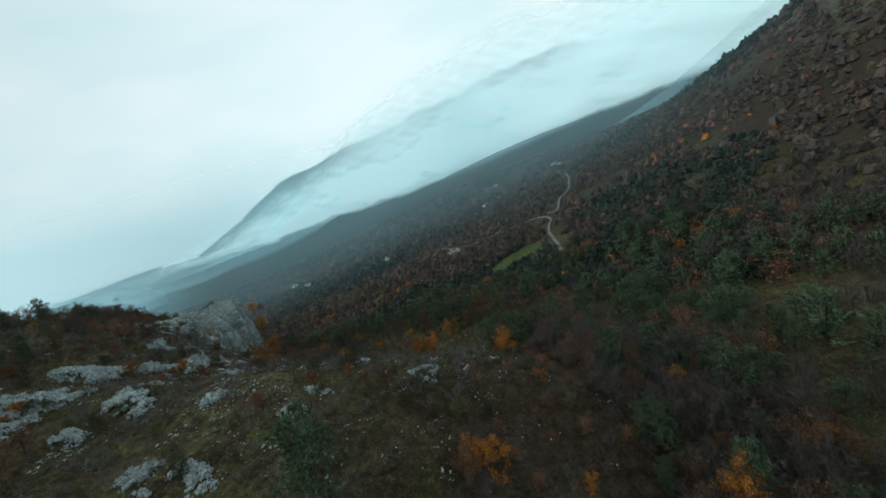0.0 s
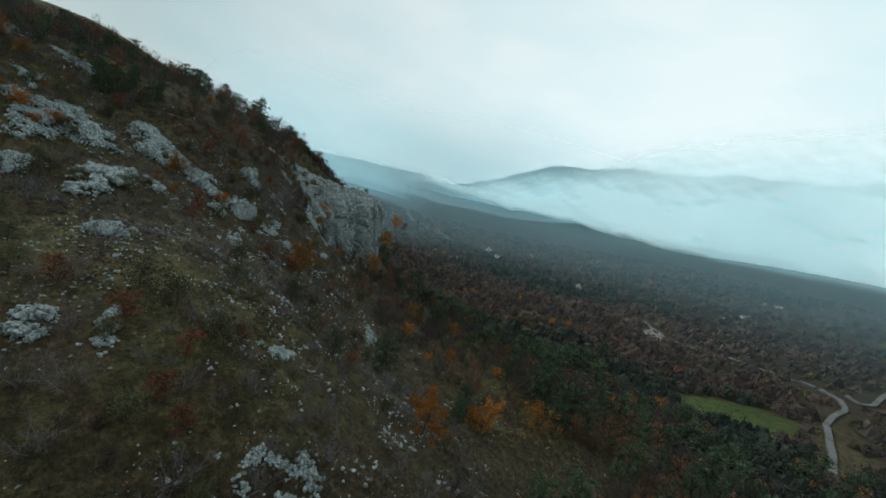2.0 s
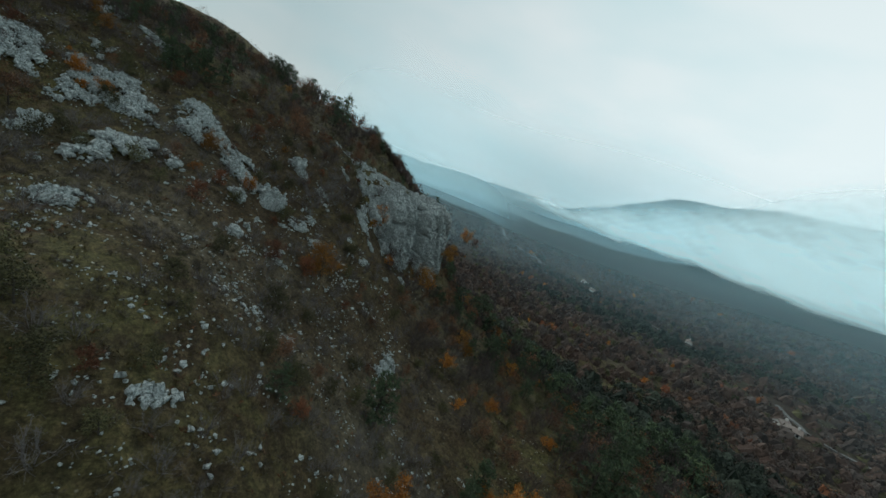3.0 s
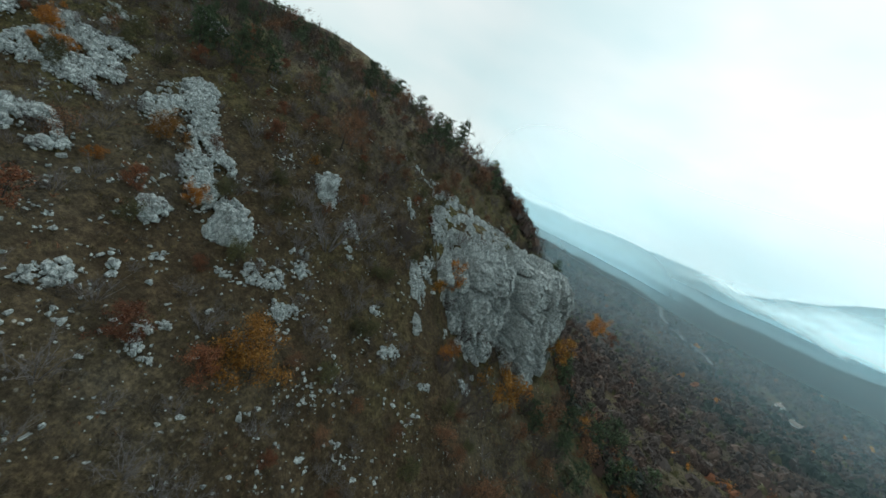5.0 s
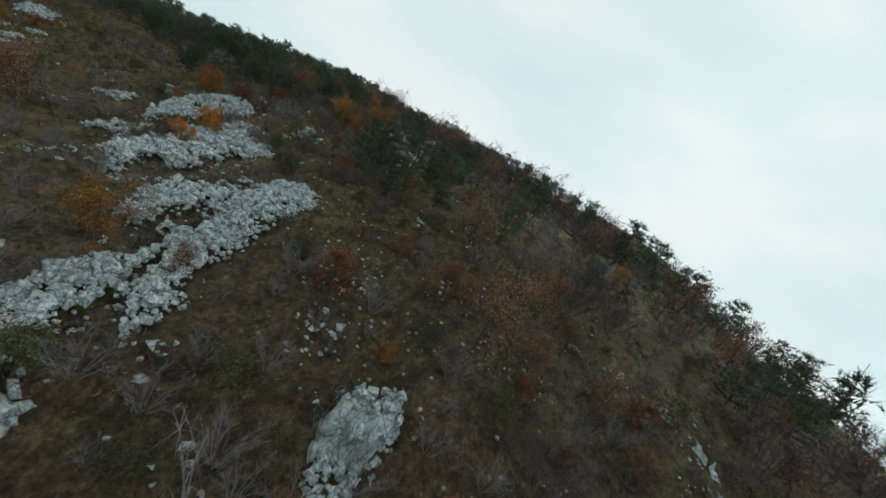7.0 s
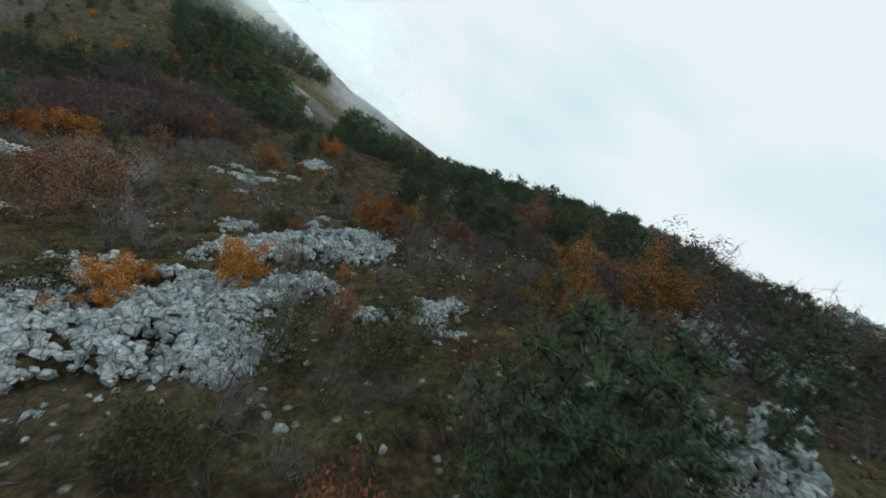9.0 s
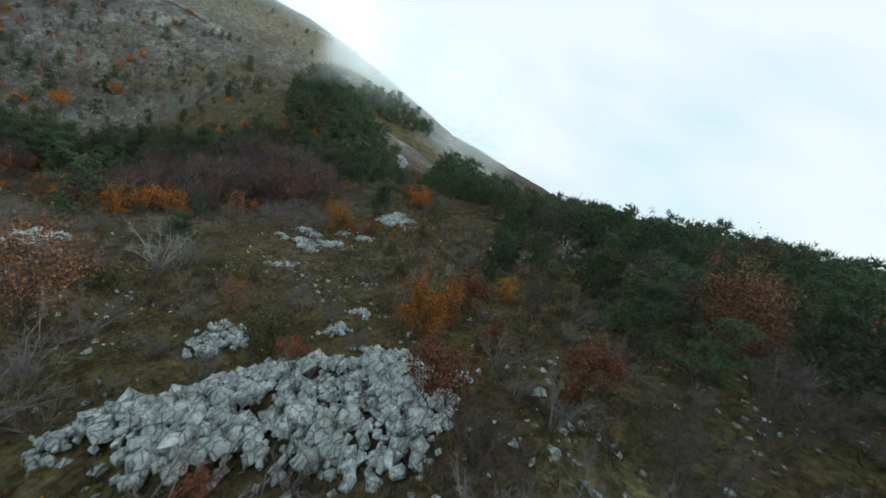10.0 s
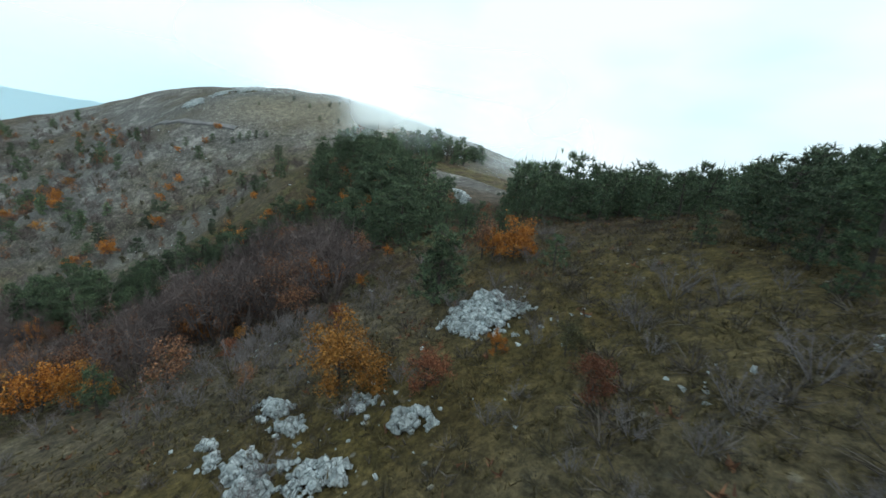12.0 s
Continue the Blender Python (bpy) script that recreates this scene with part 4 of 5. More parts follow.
def block_mesh(seed):
    """A broken slab with uneven corners, about two units long."""
    rng = np.random.default_rng(seed)
    bm = bmesh.new()
    for sx in (-1, 1):
        for sy in (-1, 1):
            for sz in (-1, 1):
                bm.verts.new((sx * rng.uniform(0.62, 1.0), 0.78 * sy * rng.uniform(0.55, 1.0), 0.62 * sz * rng.uniform(0.55, 1.0)))
    for p in unit(rng.normal(0, 1, (8, 3))) * (1.02, 0.84, 0.7) * rng.uniform(0.8, 1.05, (8, 1)):
        bm.verts.new(p)
    bmesh.ops.convex_hull(bm, input=bm.verts)
    bmesh.ops.delete(bm, geom=[v for v in bm.verts if not v.link_faces], context="VERTS")
    bmesh.ops.triangulate(bm, faces=bm.faces)
    me = bpy.data.meshes.new("block")
    bm.to_mesh(me)
    bm.free()
    me.materials.append(ROCK)
    return me


def arrays_of(me):
    co, tri = np.empty(len(me.vertices) * 3, np.float32), np.empty(len(me.polygons) * 3, np.int32)
    me.vertices.foreach_get("co", co)
    me.loops.foreach_get("vertex_index", tri)
    return co.reshape(-1, 3), tri.reshape(-1, 3)


def stone_mesh(seed):
    """An angular broken stone about two units across."""
    rng = np.random.default_rng(seed)
    bm = bmesh.new()
    for p in unit(rng.normal(0, 1, (11, 3))) * rng.uniform(0.75, 1.05, (11, 1)) * (1, 0.85, 0.7):
        bm.verts.new(p)
    bmesh.ops.convex_hull(bm, input=bm.verts)
    loose = [v for v in bm.verts if not v.link_faces]
    bmesh.ops.delete(bm, geom=loose, context="VERTS")
    me = bpy.data.meshes.new("stone")
    bm.to_mesh(me)
    bm.free()
    me.materials.append(ROCK)
    return me


def bluff(seed, x, y, z, rx, ry, rz, turn, label):
    """A rounded bluff of bedded limestone, split by slanting clefts."""
    rng = np.random.default_rng(seed)
    nu = int(np.clip(rx * 20, 40, 110))
    nv = int(np.clip(rz * 12, 30, 90))
    a, b = np.meshgrid(np.arange(nu) * 2 * math.pi / nu, np.linspace(-1.45, 1.45, nv), indexing="ij")
    d = np.stack([np.cos(b) * np.cos(a), np.cos(b) * np.sin(a), np.sin(b)], -1).reshape(-1, 3)
    d = np.sign(d) * np.abs(d) ** 0.62
    size = np.array([rx, ry, rz])
    p = d * size
    count = int(np.clip(rx * rz * 3, 14, 120))
    skew = np.array([[1, 0, 0.28], [0, 1, 0.28], [0, 0, 0.4]])
    q = p @ skew.T
    out = unit(d / size)
    amp = min(0.5, 0.10 * rx + 0.08)
    seeds = q[rng.integers(0, len(q), count)]
    rel = fractured(rng, q * 0.7, seeds * 0.7, amp * 0.9, 0.7) - amp * 0.7
    p = p + out * (rel + amp * 1.1 * lumpy(p, 0.55 * rx, seed))[:, None]
    # slanting columns and wedges that stand a little proud of the face
    stones = []
    for q in rng.integers(0, len(p), int(np.clip((rx + ry) * rz * (13 if rx > 3 else 30), 70, 1500))):
        s = (0.11 + min(0.7, 0.13 * rx) * rng.uniform(0, 1) ** 1.6) * rng.uniform(0.8, 1.2)
        o = out[q] + rng.normal(0, 0.18, 3)
        axis = unit(np.array([0.30, 0.22, 1.0]) + rng.normal(0, 0.16, 3))
        side = unit(np.cross(axis, o))
        face = np.stack([axis * s * rng.uniform(1.2, 2.6), side * s * rng.uniform(0.7, 1.3), np.cross(side, axis) * s * rng.uniform(0.6, 1.1)])
        co, tri = BLOCK_SHAPES[rng.integers(0, len(BLOCK_SHAPES))]
        stones.append((co @ face + p[q] + out[q] * s * rng.uniform(-0.35, 0.15), tri))
    c, s = math.cos(radians(turn)), math.sin(radians(turn))
    p = p @ np.array([[c, s, 0], [-s, c, 0], [0, 0, 1]])
    i, j = np.meshgrid(np.arange(nu), np.arange(nv - 1), indexing="ij")
    k, l = (i * nv + j).ravel(), (((i + 1) % nu) * nv + j).ravel()
    f = np.concatenate([np.stack([k, l, l + 1], 1), np.stack([k, l + 1, k + 1], 1)])
    cap = np.arange(nu) * nv
    f = np.concatenate([f, np.stack([np.roll(cap, -1)[1:-1] * 0 + cap[0], np.roll(cap, -1)[1:-1], cap[1:-1]], 1), np.stack([cap[1:-1] + nv - 1, np.roll(cap, -1)[1:-1] + nv - 1, cap[1:-1] * 0 + cap[0] + nv - 1], 1)])
    root = tagged(new("rock_bluff"), label, "rock", "limestone bluffs")
    root.location = (x, y, z)
    columns = joined(stones)
    stones = (columns[0] @ np.array([[c, s, 0], [-s, c, 0], [0, 0, 1]]), columns[1])
    part("rock_face", mesh_of("rock_face", *joined([(p, f), stones]), ROCK), root)
    for b in range(6):
        t, size = rng.uniform(0, 6.28), rng.uniform(0.2, 0.6)
        bx, by = math.cos(t) * rx * 1.1, math.sin(t) * ry * 1.1
        ob = part("block", STONES[b], root)
        ob.location = (bx, by, float(ground_height(x + bx, y + by)) + size * 0.2 - z)
        ob.rotation_euler, ob.scale = rng.uniform(0, 6.28, 3), (size, size * 0.8, size * 0.7)


def cells(rng, u, v, wide, tall, lean):
    """Blocks of a jointed face: each point's own block height from 0 to 1, and how near it lies to a joint."""
    u = u + lean * v
    gu, gv = np.arange(u.min() - wide, u.max() + wide, wide), np.arange(v.min() - tall, v.max() + tall, tall)
    su, sv = np.meshgrid(gu, gv, indexing="ij")
    su, sv = su + rng.uniform(-0.46, 0.46, su.shape) * wide, sv + rng.uniform(-0.46, 0.46, su.shape) * tall
    lift = rng.uniform(0, 1, su.shape)
    iu, iv = np.floor((u - gu[0]) / wide).astype(int), np.floor((v - gv[0]) / tall).astype(int)
    best, second, own = np.full(u.shape, 9.0), np.full(u.shape, 9.0), np.zeros(u.shape)
    for a in (-1, 0, 1, 2):
        for b in (-1, 0, 1, 2):
            p, q = np.clip(iu + a, 0, len(gu) - 1), np.clip(iv + b, 0, len(gv) - 1)
            d = np.hypot((u - su[p, q]) / wide, (v - sv[p, q]) / tall)
            closer = d < best
            second = np.where(closer, best, np.minimum(second, np.where(d > best, d, 9.0)))
            own, best = np.where(closer, lift[p, q], own), np.minimum(best, d)
    return own, np.clip(1 - (second - best) / 0.10, 0, 1)


# along the cliff's foot line: its top and bottom, and how far it stands out
CLIFF_TOP = ((-8, -26.0), (-3, -22.0), (0, -19.0), (3, -16.4), (6, -14.4), (8, -13.6), (11.5, -14.6), (13, -13.6), (18, -13.6), (22, -14.8), (26, -17.2), (29, -21.0))
CLIFF_OUT = ((-8, -12.0), (-4, -9.0), (-1, -6.0), (1, -3.6), (4, -1.7), (9, 0.3), (10.8, 0.1), (12.0, -2.4), (13.2, 0.3), (16, 1.4), (20, 1.3), (23, 0.0), (26, -3.0), (28, -6.5), (29, -9.0))


def cliff(seed, ax, ay, dx, dy, label):
    """A jointed limestone cliff with a rounded prow, a slanting cleft and a broken ledge on top."""
    rng = np.random.default_rng(seed)
    root = tagged(new("rock_cliff"), label, "rock", "limestone bluffs")
    home = np.array([ax + dx * 10, ay + dy * 10, -27.0])
    root.location = home
    bpy.context.view_layer.update()
    ns, nz = 220, 124
    s, t = np.meshgrid(np.linspace(-8, 29, ns), np.linspace(0, 1, nz), indexing="ij")
    slant = s - 3.0 * (1 - t) * np.clip((s + 4) / 12, 0, 1) * np.clip((29 - s) / 8, 0, 1)
    top = np.interp(slant, *zip(*CLIFF_TOP))
    z = -34.0 + (top + 34.0) * t
    out = np.interp(slant, *zip(*CLIFF_OUT)) + 0.7 * np.sin(t * 2.6) + 1.1 * (1 - t)
    big, joint = cells(rng, s.ravel(), z.ravel(), 2.3, 6.0, 0.24)
    small, crack = cells(rng, s.ravel(), z.ravel(), 0.95, 2.1, 0.3)
    fine, seam = cells(rng, s.ravel(), z.ravel(), 0.42, 0.7, 0.2)
    out = out + (1.5 * big - 1.5 * joint + 0.85 * small - 1.1 * crack + 0.3 * fine - 0.4 * seam).reshape(s.shape) - 0.5 + 0.25 * wobble(s, z, 2.2, seed)
    out = out - 1.2 * np.clip((t - 0.86) / 0.14, 0, 1) ** 2
    face = np.stack([ax + dx * s + dy * out, ay + dy * s - dx * out, z + 0.25 * (big - joint).reshape(s.shape) * t], -1)

    def sheet(grid, turn=False):
        a, b = grid.shape[:2]
        i, j = np.meshgrid(np.arange(a - 1), np.arange(b - 1), indexing="ij")
        k = (i * b + j).ravel()
        f = np.concatenate([np.stack([k, k + b, k + b + 1], 1), np.stack([k, k + b + 1, k + 1], 1)])
        return grid.reshape(-1, 3) - home, f[:, ::-1] if turn else f

    # the ledge runs from the brink back into the slope
    nb = 44
    w = np.linspace(0, 1, nb)[None, :, None]
    brink = face[:, -1][:, None]
    back = np.stack([ax + dx * s[:, 0] - dy * 13.0, ay + dy * s[:, 0] + dx * 13.0, 0 * s[:, 0]], -1)
    back[:, 2] = ground_height(back[:, 0], back[:, 1]) - 0.6
    ledge = brink + (back[:, None] - brink) * w
    ls, lw = np.broadcast_to(s[:, :1], (ns, nb)), np.broadcast_to(w[..., 0] * 13, (ns, nb))
    up, gap = cells(rng, ls.ravel(), lw.ravel(), 0.9, 0.8, 0.4)
    bits, slit = cells(rng, ls.ravel(), lw.ravel(), 0.4, 0.45, 0.2)
    relief = (1.15 * up - 0.8 * gap + 0.4 * bits - 0.3 * slit).reshape(ns, nb) * np.clip(lw / 0.6, 0, 1)
    ledge[..., 2] += relief - 0.3 * np.clip(lw / 0.6, 0, 1)
    part("rock_face", mesh_of("rock_face", *sheet(face), ROCK), root)
    part("rock_ledge", mesh_of("rock_ledge", *sheet(ledge), ROCK), root, "broken ledge with turf in its gaps")
    turf = brink + (back[:, None] - brink) * w
    turf[..., 2] += -0.35 + 0.75 * np.clip(lw / 5.0, 0, 1) + 0.2 * wobble(ls, lw, 1.6, seed)
    part("turf_bank", mesh_of("turf_bank", *sheet(turf[:, 2:]), GROUND, smooth=True), root, "dry turf on the ledge")
    for b in range(14):
        along, size = rng.uniform(0, 26), rng.uniform(0.25, 0.8)
        o = float(np.interp(along, *zip(*CLIFF_OUT))) + rng.uniform(2.5, 5.5)
        bx, by = ax + dx * along + dy * o, ay + dy * along - dx * o
        ob = part("block", STONES[b % len(STONES)], root)
        ob.location = np.array([bx, by, float(ground_height(bx, by)) + size * 0.2]) - home
        ob.rotation_euler, ob.scale = rng.uniform(0, 6.28, 3), (size, size * 0.8, size * 0.7)


RUBBLE = []
BLOCKS = [block_mesh(340 + k) for k in range(14)]
BLOCK_SHAPES = [arrays_of(me) for me in BLOCKS]
STONES = [stone_mesh(300 + k) for k in range(8)]
cliff(90, -57.5, 70.5, -0.4175, 0.9087, "tall pale limestone cliff split by slanting clefts above the valley")
for k, row in enumerate(BLUFFS):
    bluff(60 + k, *row, "weathered pale grey limestone boulder on the slope")
for label, rows in (("long ridge of broken grey limestone on the steep slope", LONG_OUTCROP), ("low pale limestone slab flush with the dry grass", SLOPE_ROCKS), ("pale fissured limestone ledge among autumn bushes", LEDGES), ("white limestone patch showing through the dry grass", SADDLE_ROCKS), ("grey rock band on the bare mountainside", MOUNTAIN_ROCKS)):
    for k, row in enumerate(rows):
        outcrop(len(label) * 7 + k, *row, label, "limestone outcrops")


# kinds with their shares, count, centre, half sizes, turn, least gap, growth
NEAR_WOODS = [
    ({"pine": 5, "russet": 2.5, "bare": 3, "orange": 0.6, "olive": 1}, 210, 20, 62, 22, 46, 0, 2.0, 0.85),
    ({"bare": 8, "russet": 3, "orange": 0.3, "olive": 1}, 240, 14, 22, 20, 28, 0, 1.4, 0.95),
    ({"pine": 4, "russet": 4, "bare": 4, "olive": 2, "orange": 0.5}, 260, 52, 55, 26, 62, 0, 2.4, 1.0),
    ({"pine": 9, "bare": 0.12, "russet": 0.1}, 230, -66, -32, 25, 24, 0, 1.2, 0.72),
    ({"pine": 9, "bare": 0.12, "russet": 0.05}, 230, -71, 1, 15, 18, 0, 1.3, 0.92),
    ({"pine": 5, "bare": 1, "russet": 1.5, "shrub": 3}, 80, -73, 19, 9, 10, 0, 1.4, 0.85),
]
RIDGE_WOODS = [
    ({"pine": 3, "russet": 3, "bare": 5}, 190, -84, 18, 13, 24, 0, 1.5, 0.75),
    ({"russet": 2.2, "pine": 1.8, "shrub": 6, "olive": 2, "yellow": 0.2, "bare": 2}, 260, -82, 58, 19, 32, 0, 1.3, 0.52),
    ({"pine": 4, "russet": 3, "yellow": 0.8, "orange": 0.7, "olive": 2, "bare": 2}, 170, -52, 104, 34, 15, 0, 2.0, 0.75),
    ({"shrub": 9, "red": 0.35, "olive": 1.8, "russet": 0.5}, 460, -38, 44, 36, 27, 0, 1.0, 0.75),
    ({"shrub": 9, "red": 0.08, "olive": 0.5}, 150, -46, 10, 17, 20, 0, 0.9, 0.45),
]
SLOPE_BRUSH = [
    ({"bare": 3, "shrub": 6, "red": 0.5, "russet": 0.5}, 70, -64, 32, 7, 16, 0, 1.2, 0.5),
    ({"russet": 4, "pine": 3, "bare": 3, "orange": 0.5, "olive": 1.5}, 150, -6, 104, 20, 20, 0, 2.0, 0.9),
    ({"russet": 2, "bare": 6, "olive": 1.5, "pine": 1}, 130, 12, 44, 9, 22, 0, 1.5, 0.75),
    ({"russet": 3, "shrub": 5, "olive": 2, "bare": 2, "yellow": 0.4, "red": 0.8}, 170, -68, 62, 12, 16, 0, 1.3, 0.55),
    ({"shrub": 4, "russet": 2, "olive": 2, "bare": 3, "orange": 0.3}, 170, -40, 84, 27, 12, 0, 1.4, 0.6),
]
EDGE_BRUSH = [
    ({"pine": 6, "russet": 1, "bare": 1}, 26, -71, 37, 5, 4.5, 0, 1.2, 0.85),
    ({"russet": 3, "pine": 3, "bare": 2}, 28, 28, 119, 7, 6, 0, 1.5, 0.8),
    ({"shrub": 5, "olive": 3, "bare": 1.5, "pine": 0.8, "russet": 1}, 140, -90, 62, 12, 28, 0, 1.2, 0.65),
]
MOUNTAIN_WOODS = [
    ({"pine": 8, "olive": 1, "russet": 0.6, "orange": 0.15}, 130, -26, -25, 18, 6, -47, 1.3, 0.6),
    ({"pine": 7, "olive": 2, "russet": 1}, 60, -2, -19, 20, 4.5, 13, 1.4, 0.6),
    ({"pine": 9, "russet": 0.5}, 190, -2, -50, 32, 8, -53, 1.5, 0.58),
    ({"pine": 6, "bare": 1}, 60, -5, -83, 14, 9, 30, 1.9, 0.6),
    ({"pine": 8, "russet": 0.4, "bare": 0.5}, 50, -40, -16, 9, 7, 0, 1.6, 0.38),
    ({"pine": 8, "olive": 2}, 120, 8, -13, 22, 5, 15, 1.2, 0.75),
    ({"bare": 9, "russet": 1.2, "orange": 0.15}, 250, -18, -9, 21, 8, -18, 1.1, 0.8),
    ({"russet": 4, "orange": 1.0, "yellow": 0.8, "bare": 3}, 70, -16, 2, 18, 4.5, -17, 1.5, 0.75),
    ({"shrub": 6, "red": 0.8, "russet": 0.6}, 60, -38, 4, 6, 4, -30, 1.0, 0.6),
    ({"olive": 4, "russet": 4, "yellow": 0.7, "orange": 0.3, "pine": 1.2, "bare": 3}, 340, 100, -34, 80, 24, -18, 2.2, 0.62),
    ({"olive": 3, "bare": 3, "russet": 1.2, "pine": 0.4}, 80, 37, -36, 34, 15, 0, 2.4, 0.5),
]
WOODS = NEAR_WOODS + MOUNTAIN_WOODS + RIDGE_WOODS + SLOPE_BRUSH + EDGE_BRUSH
TALLEST = {"pine": 5.0, "russet": 3.2, "orange": 3.4, "yellow": 3.6, "red": 1.6}


def headroom(x, y):
    """How tall a plant may grow here before it tops the wood's even skyline seen from the open saddle."""
    room = 99.0
    for when, eye, aim, _ in PATH:
        far = math.hypot(x - eye[0], y - eye[1])
        az = math.degrees(math.atan2(eye[0] - x, y - eye[1])) % 360
        ahead = math.degrees(math.atan2(eye[0] - aim[0], aim[1] - eye[1])) % 360
        if when > 11.4 and far < 17 and abs(az - ahead) < 56:
            room = min(room, 1.1)
        if when > 8.2 and far < 75 and 60 < az < 186 and abs(az - ahead) < 56:
            el = np.interp(az, (60, 100, 115, 127, 147, 155, 162, 169, 174, 186), (13, 13, 12.6, 10.8, 9.2, 8.2, 6.0, 3.6, 2.8, 1.2))
            room = min(room, eye[2] + far * math.tan(radians(el)) - float(ground_height(x, y)))
    return room


def scatter_plants():
    rng = np.random.default_rng(5)
    for kind, row in LANDMARKS.items():
        for spot in row:
            way = np.hypot(EYES[:, 0] - spot[0], EYES[:, 1] - spot[1])
            room = EYES[np.argmin(way), 2] - 1.6 + 0.25 * way.min() - float(ground_height(*spot[:2]))
            stand(kind, *spot[:2], max(0.5, min(spot[2], TALLEST.get(kind, 3.2), room)), rng, *spot[3:])
    stand("pine", -15.7, 23.8, 8.2, rng)
    spots, cells = [], {}
    for x, y in taken:
        cells.setdefault((round(x / 3), round(y / 3)), []).append((x, y))
    for shares, count, cx, cy, rx, ry, turn, gap, grow in WOODS:
        kinds, p = list(shares), np.array(list(shares.values()), float)
        c, s = math.cos(radians(turn)), math.sin(radians(turn))
        done = tries = 0
        while done < count and tries < count * 12:
            tries += 1
            u, v = rng.uniform(-1, 1, 2)
            if u * u + v * v > 1:
                continue
            x, y = cx + u * rx * c - v * ry * s, cy + u * rx * s + v * ry * c
            if cx > 40 and cy < 0 and float(ground_height(x, y)) > -6:
                continue
            if wobble(x, y, 6.0, cx) + rng.uniform(-0.9, 0.9) < -0.25:
                continue
            i, j = round(x / 3), round(y / 3)
            if any(math.hypot(x - q[0], y - q[1]) < gap for a in (-1, 0, 1) for b in (-1, 0, 1) for q in cells.get((i + a, j + b), ())):
                continue
            kind = kinds[rng.choice(len(kinds), p=p / p.sum())]
            height = BASE[kind] * grow * rng.uniform(0.7, 1.25)
            way = np.hypot(EYES[:, 0] - x, EYES[:, 1] - y)
            eye = EYES[np.argmin(way)]
            room = headroom(x, y)
            if way.min() < 45:
                room = min(room, eye[2] - 2.6 + 0.42 * way.min() - float(ground_height(x, y)))
            if way.min() < 7.5:
                room = min(room, 1.4)
            if room < 0.4 * height:
                continue
            height = min(height, room * rng.uniform(0.85, 1.0))
            spots.append((float(way.min()), kind, x, y, height))
            cells.setdefault((i, j), []).append((x, y))
            done += 1
    for _, kind, x, y, height in sorted(spots):
        stand(kind, x, y, height, rng)
    # what stands farthest off is joined
    for name, rows in rest.items():
        src = rows[0][0]
        for data in [o.data for o in src.children]:
            for close, share, grow in ((True, 0.42, 1.4), (False, 0.16, 2.3)):
                some = [r[1:] for r in rows if (np.min(np.hypot(EYES[:, 0] - r[1], EYES[:, 1] - r[2])) < 42) == close]
                if not some:
                    continue
                co, tri = arrays_of(thinned(data, share, grow))
                bits = []
                for x, y, z, s, a in some:
                    turn = np.array([[math.cos(a), -math.sin(a), 0], [math.sin(a), math.cos(a), 0], [0, 0, 1]])
                    bits.append((co @ turn.T * s + (x, y, z), tri))
                tagged(new("distant_" + src.name.split(".")[0], mesh_of("distant_plants", *joined(bits), data.materials[0])), "farther " + src["label"], "woodland", kind="stuff")
    for name in fresh:
        for o in (*bpy.data.objects[name].children, bpy.data.objects[name]):
            bpy.data.objects.remove(o)


scatter_plants()


# ---- the valley: lanes, houses, far woods ----
ASPHALT = plain("worn_asphalt", (0.09, 0.09, 0.088), (0.17, 0.17, 0.166), 0.4)
PLASTER, ROOF_TILE, PANE = plain("house_plaster", (0.50, 0.49, 0.46), (0.66, 0.65, 0.62), 0.6), plain("roof_tiles", (0.20, 0.16, 0.14), (0.32, 0.27, 0.24), 1.2), plain("dark_glass", (0.02, 0.025, 0.03), (0.04, 0.045, 0.05), 1.0, 0.2)


def lane(points, width):
    p = np.array(points, float)
    t = np.linspace(0, len(p) - 1, 14 * (len(p) - 1) + 1)
    k = np.clip(np.floor(t).astype(int), 0, len(p) - 2)
    mid = p[k] + (p[k + 1] - p[k]) * (t - k)[:, None]
    for _ in range(6):
        mid[1:-1] = (mid[:-2] + 2 * mid[1:-1] + mid[2:]) / 4
    d = unit(np.gradient(mid, axis=0))
    side = np.stack([-d[:, 1], d[:, 0]], 1) * width / 2
    v = []
    for e in (side, -side):
        q = mid + e
        v.append(np.stack([q[:, 0], q[:, 1], ground_height(q[:, 0], q[:, 1]) + 0.5], 1))
    n = len(mid)
    v = np.concatenate(v + [v[0] - (0, 0, 3), v[1] - (0, 0, 3)])
    i = np.arange(n - 1)
    quads = ((0, 1), (2, 0), (1, 3))
    f = np.concatenate([np.concatenate([np.stack([i + a * n, i + b * n, i + b * n + 1], 1), np.stack([i + a * n, i + b * n + 1, i + a * n + 1], 1)]) for a, b in quads])
    tagged(new("country_road", mesh_of("country_road", v, f, ASPHALT)), "narrow pale grey country lane winding through the valley", "road", kind="structure")


def box(x0, x1, y0, y1, z0, z1):
    v = np.array([(x, y, z) for x in (x0, x1) for y in (y0, y1) for z in (z0, z1)])
    f = [(0, 1, 3), (0, 3, 2), (4, 6, 7), (4, 7, 5), (0, 4, 5), (0, 5, 1), (2, 3, 7), (2, 7, 6), (1, 5, 7), (1, 7, 3), (0, 2, 6), (0, 6, 4)]
    return v, np.array(f)


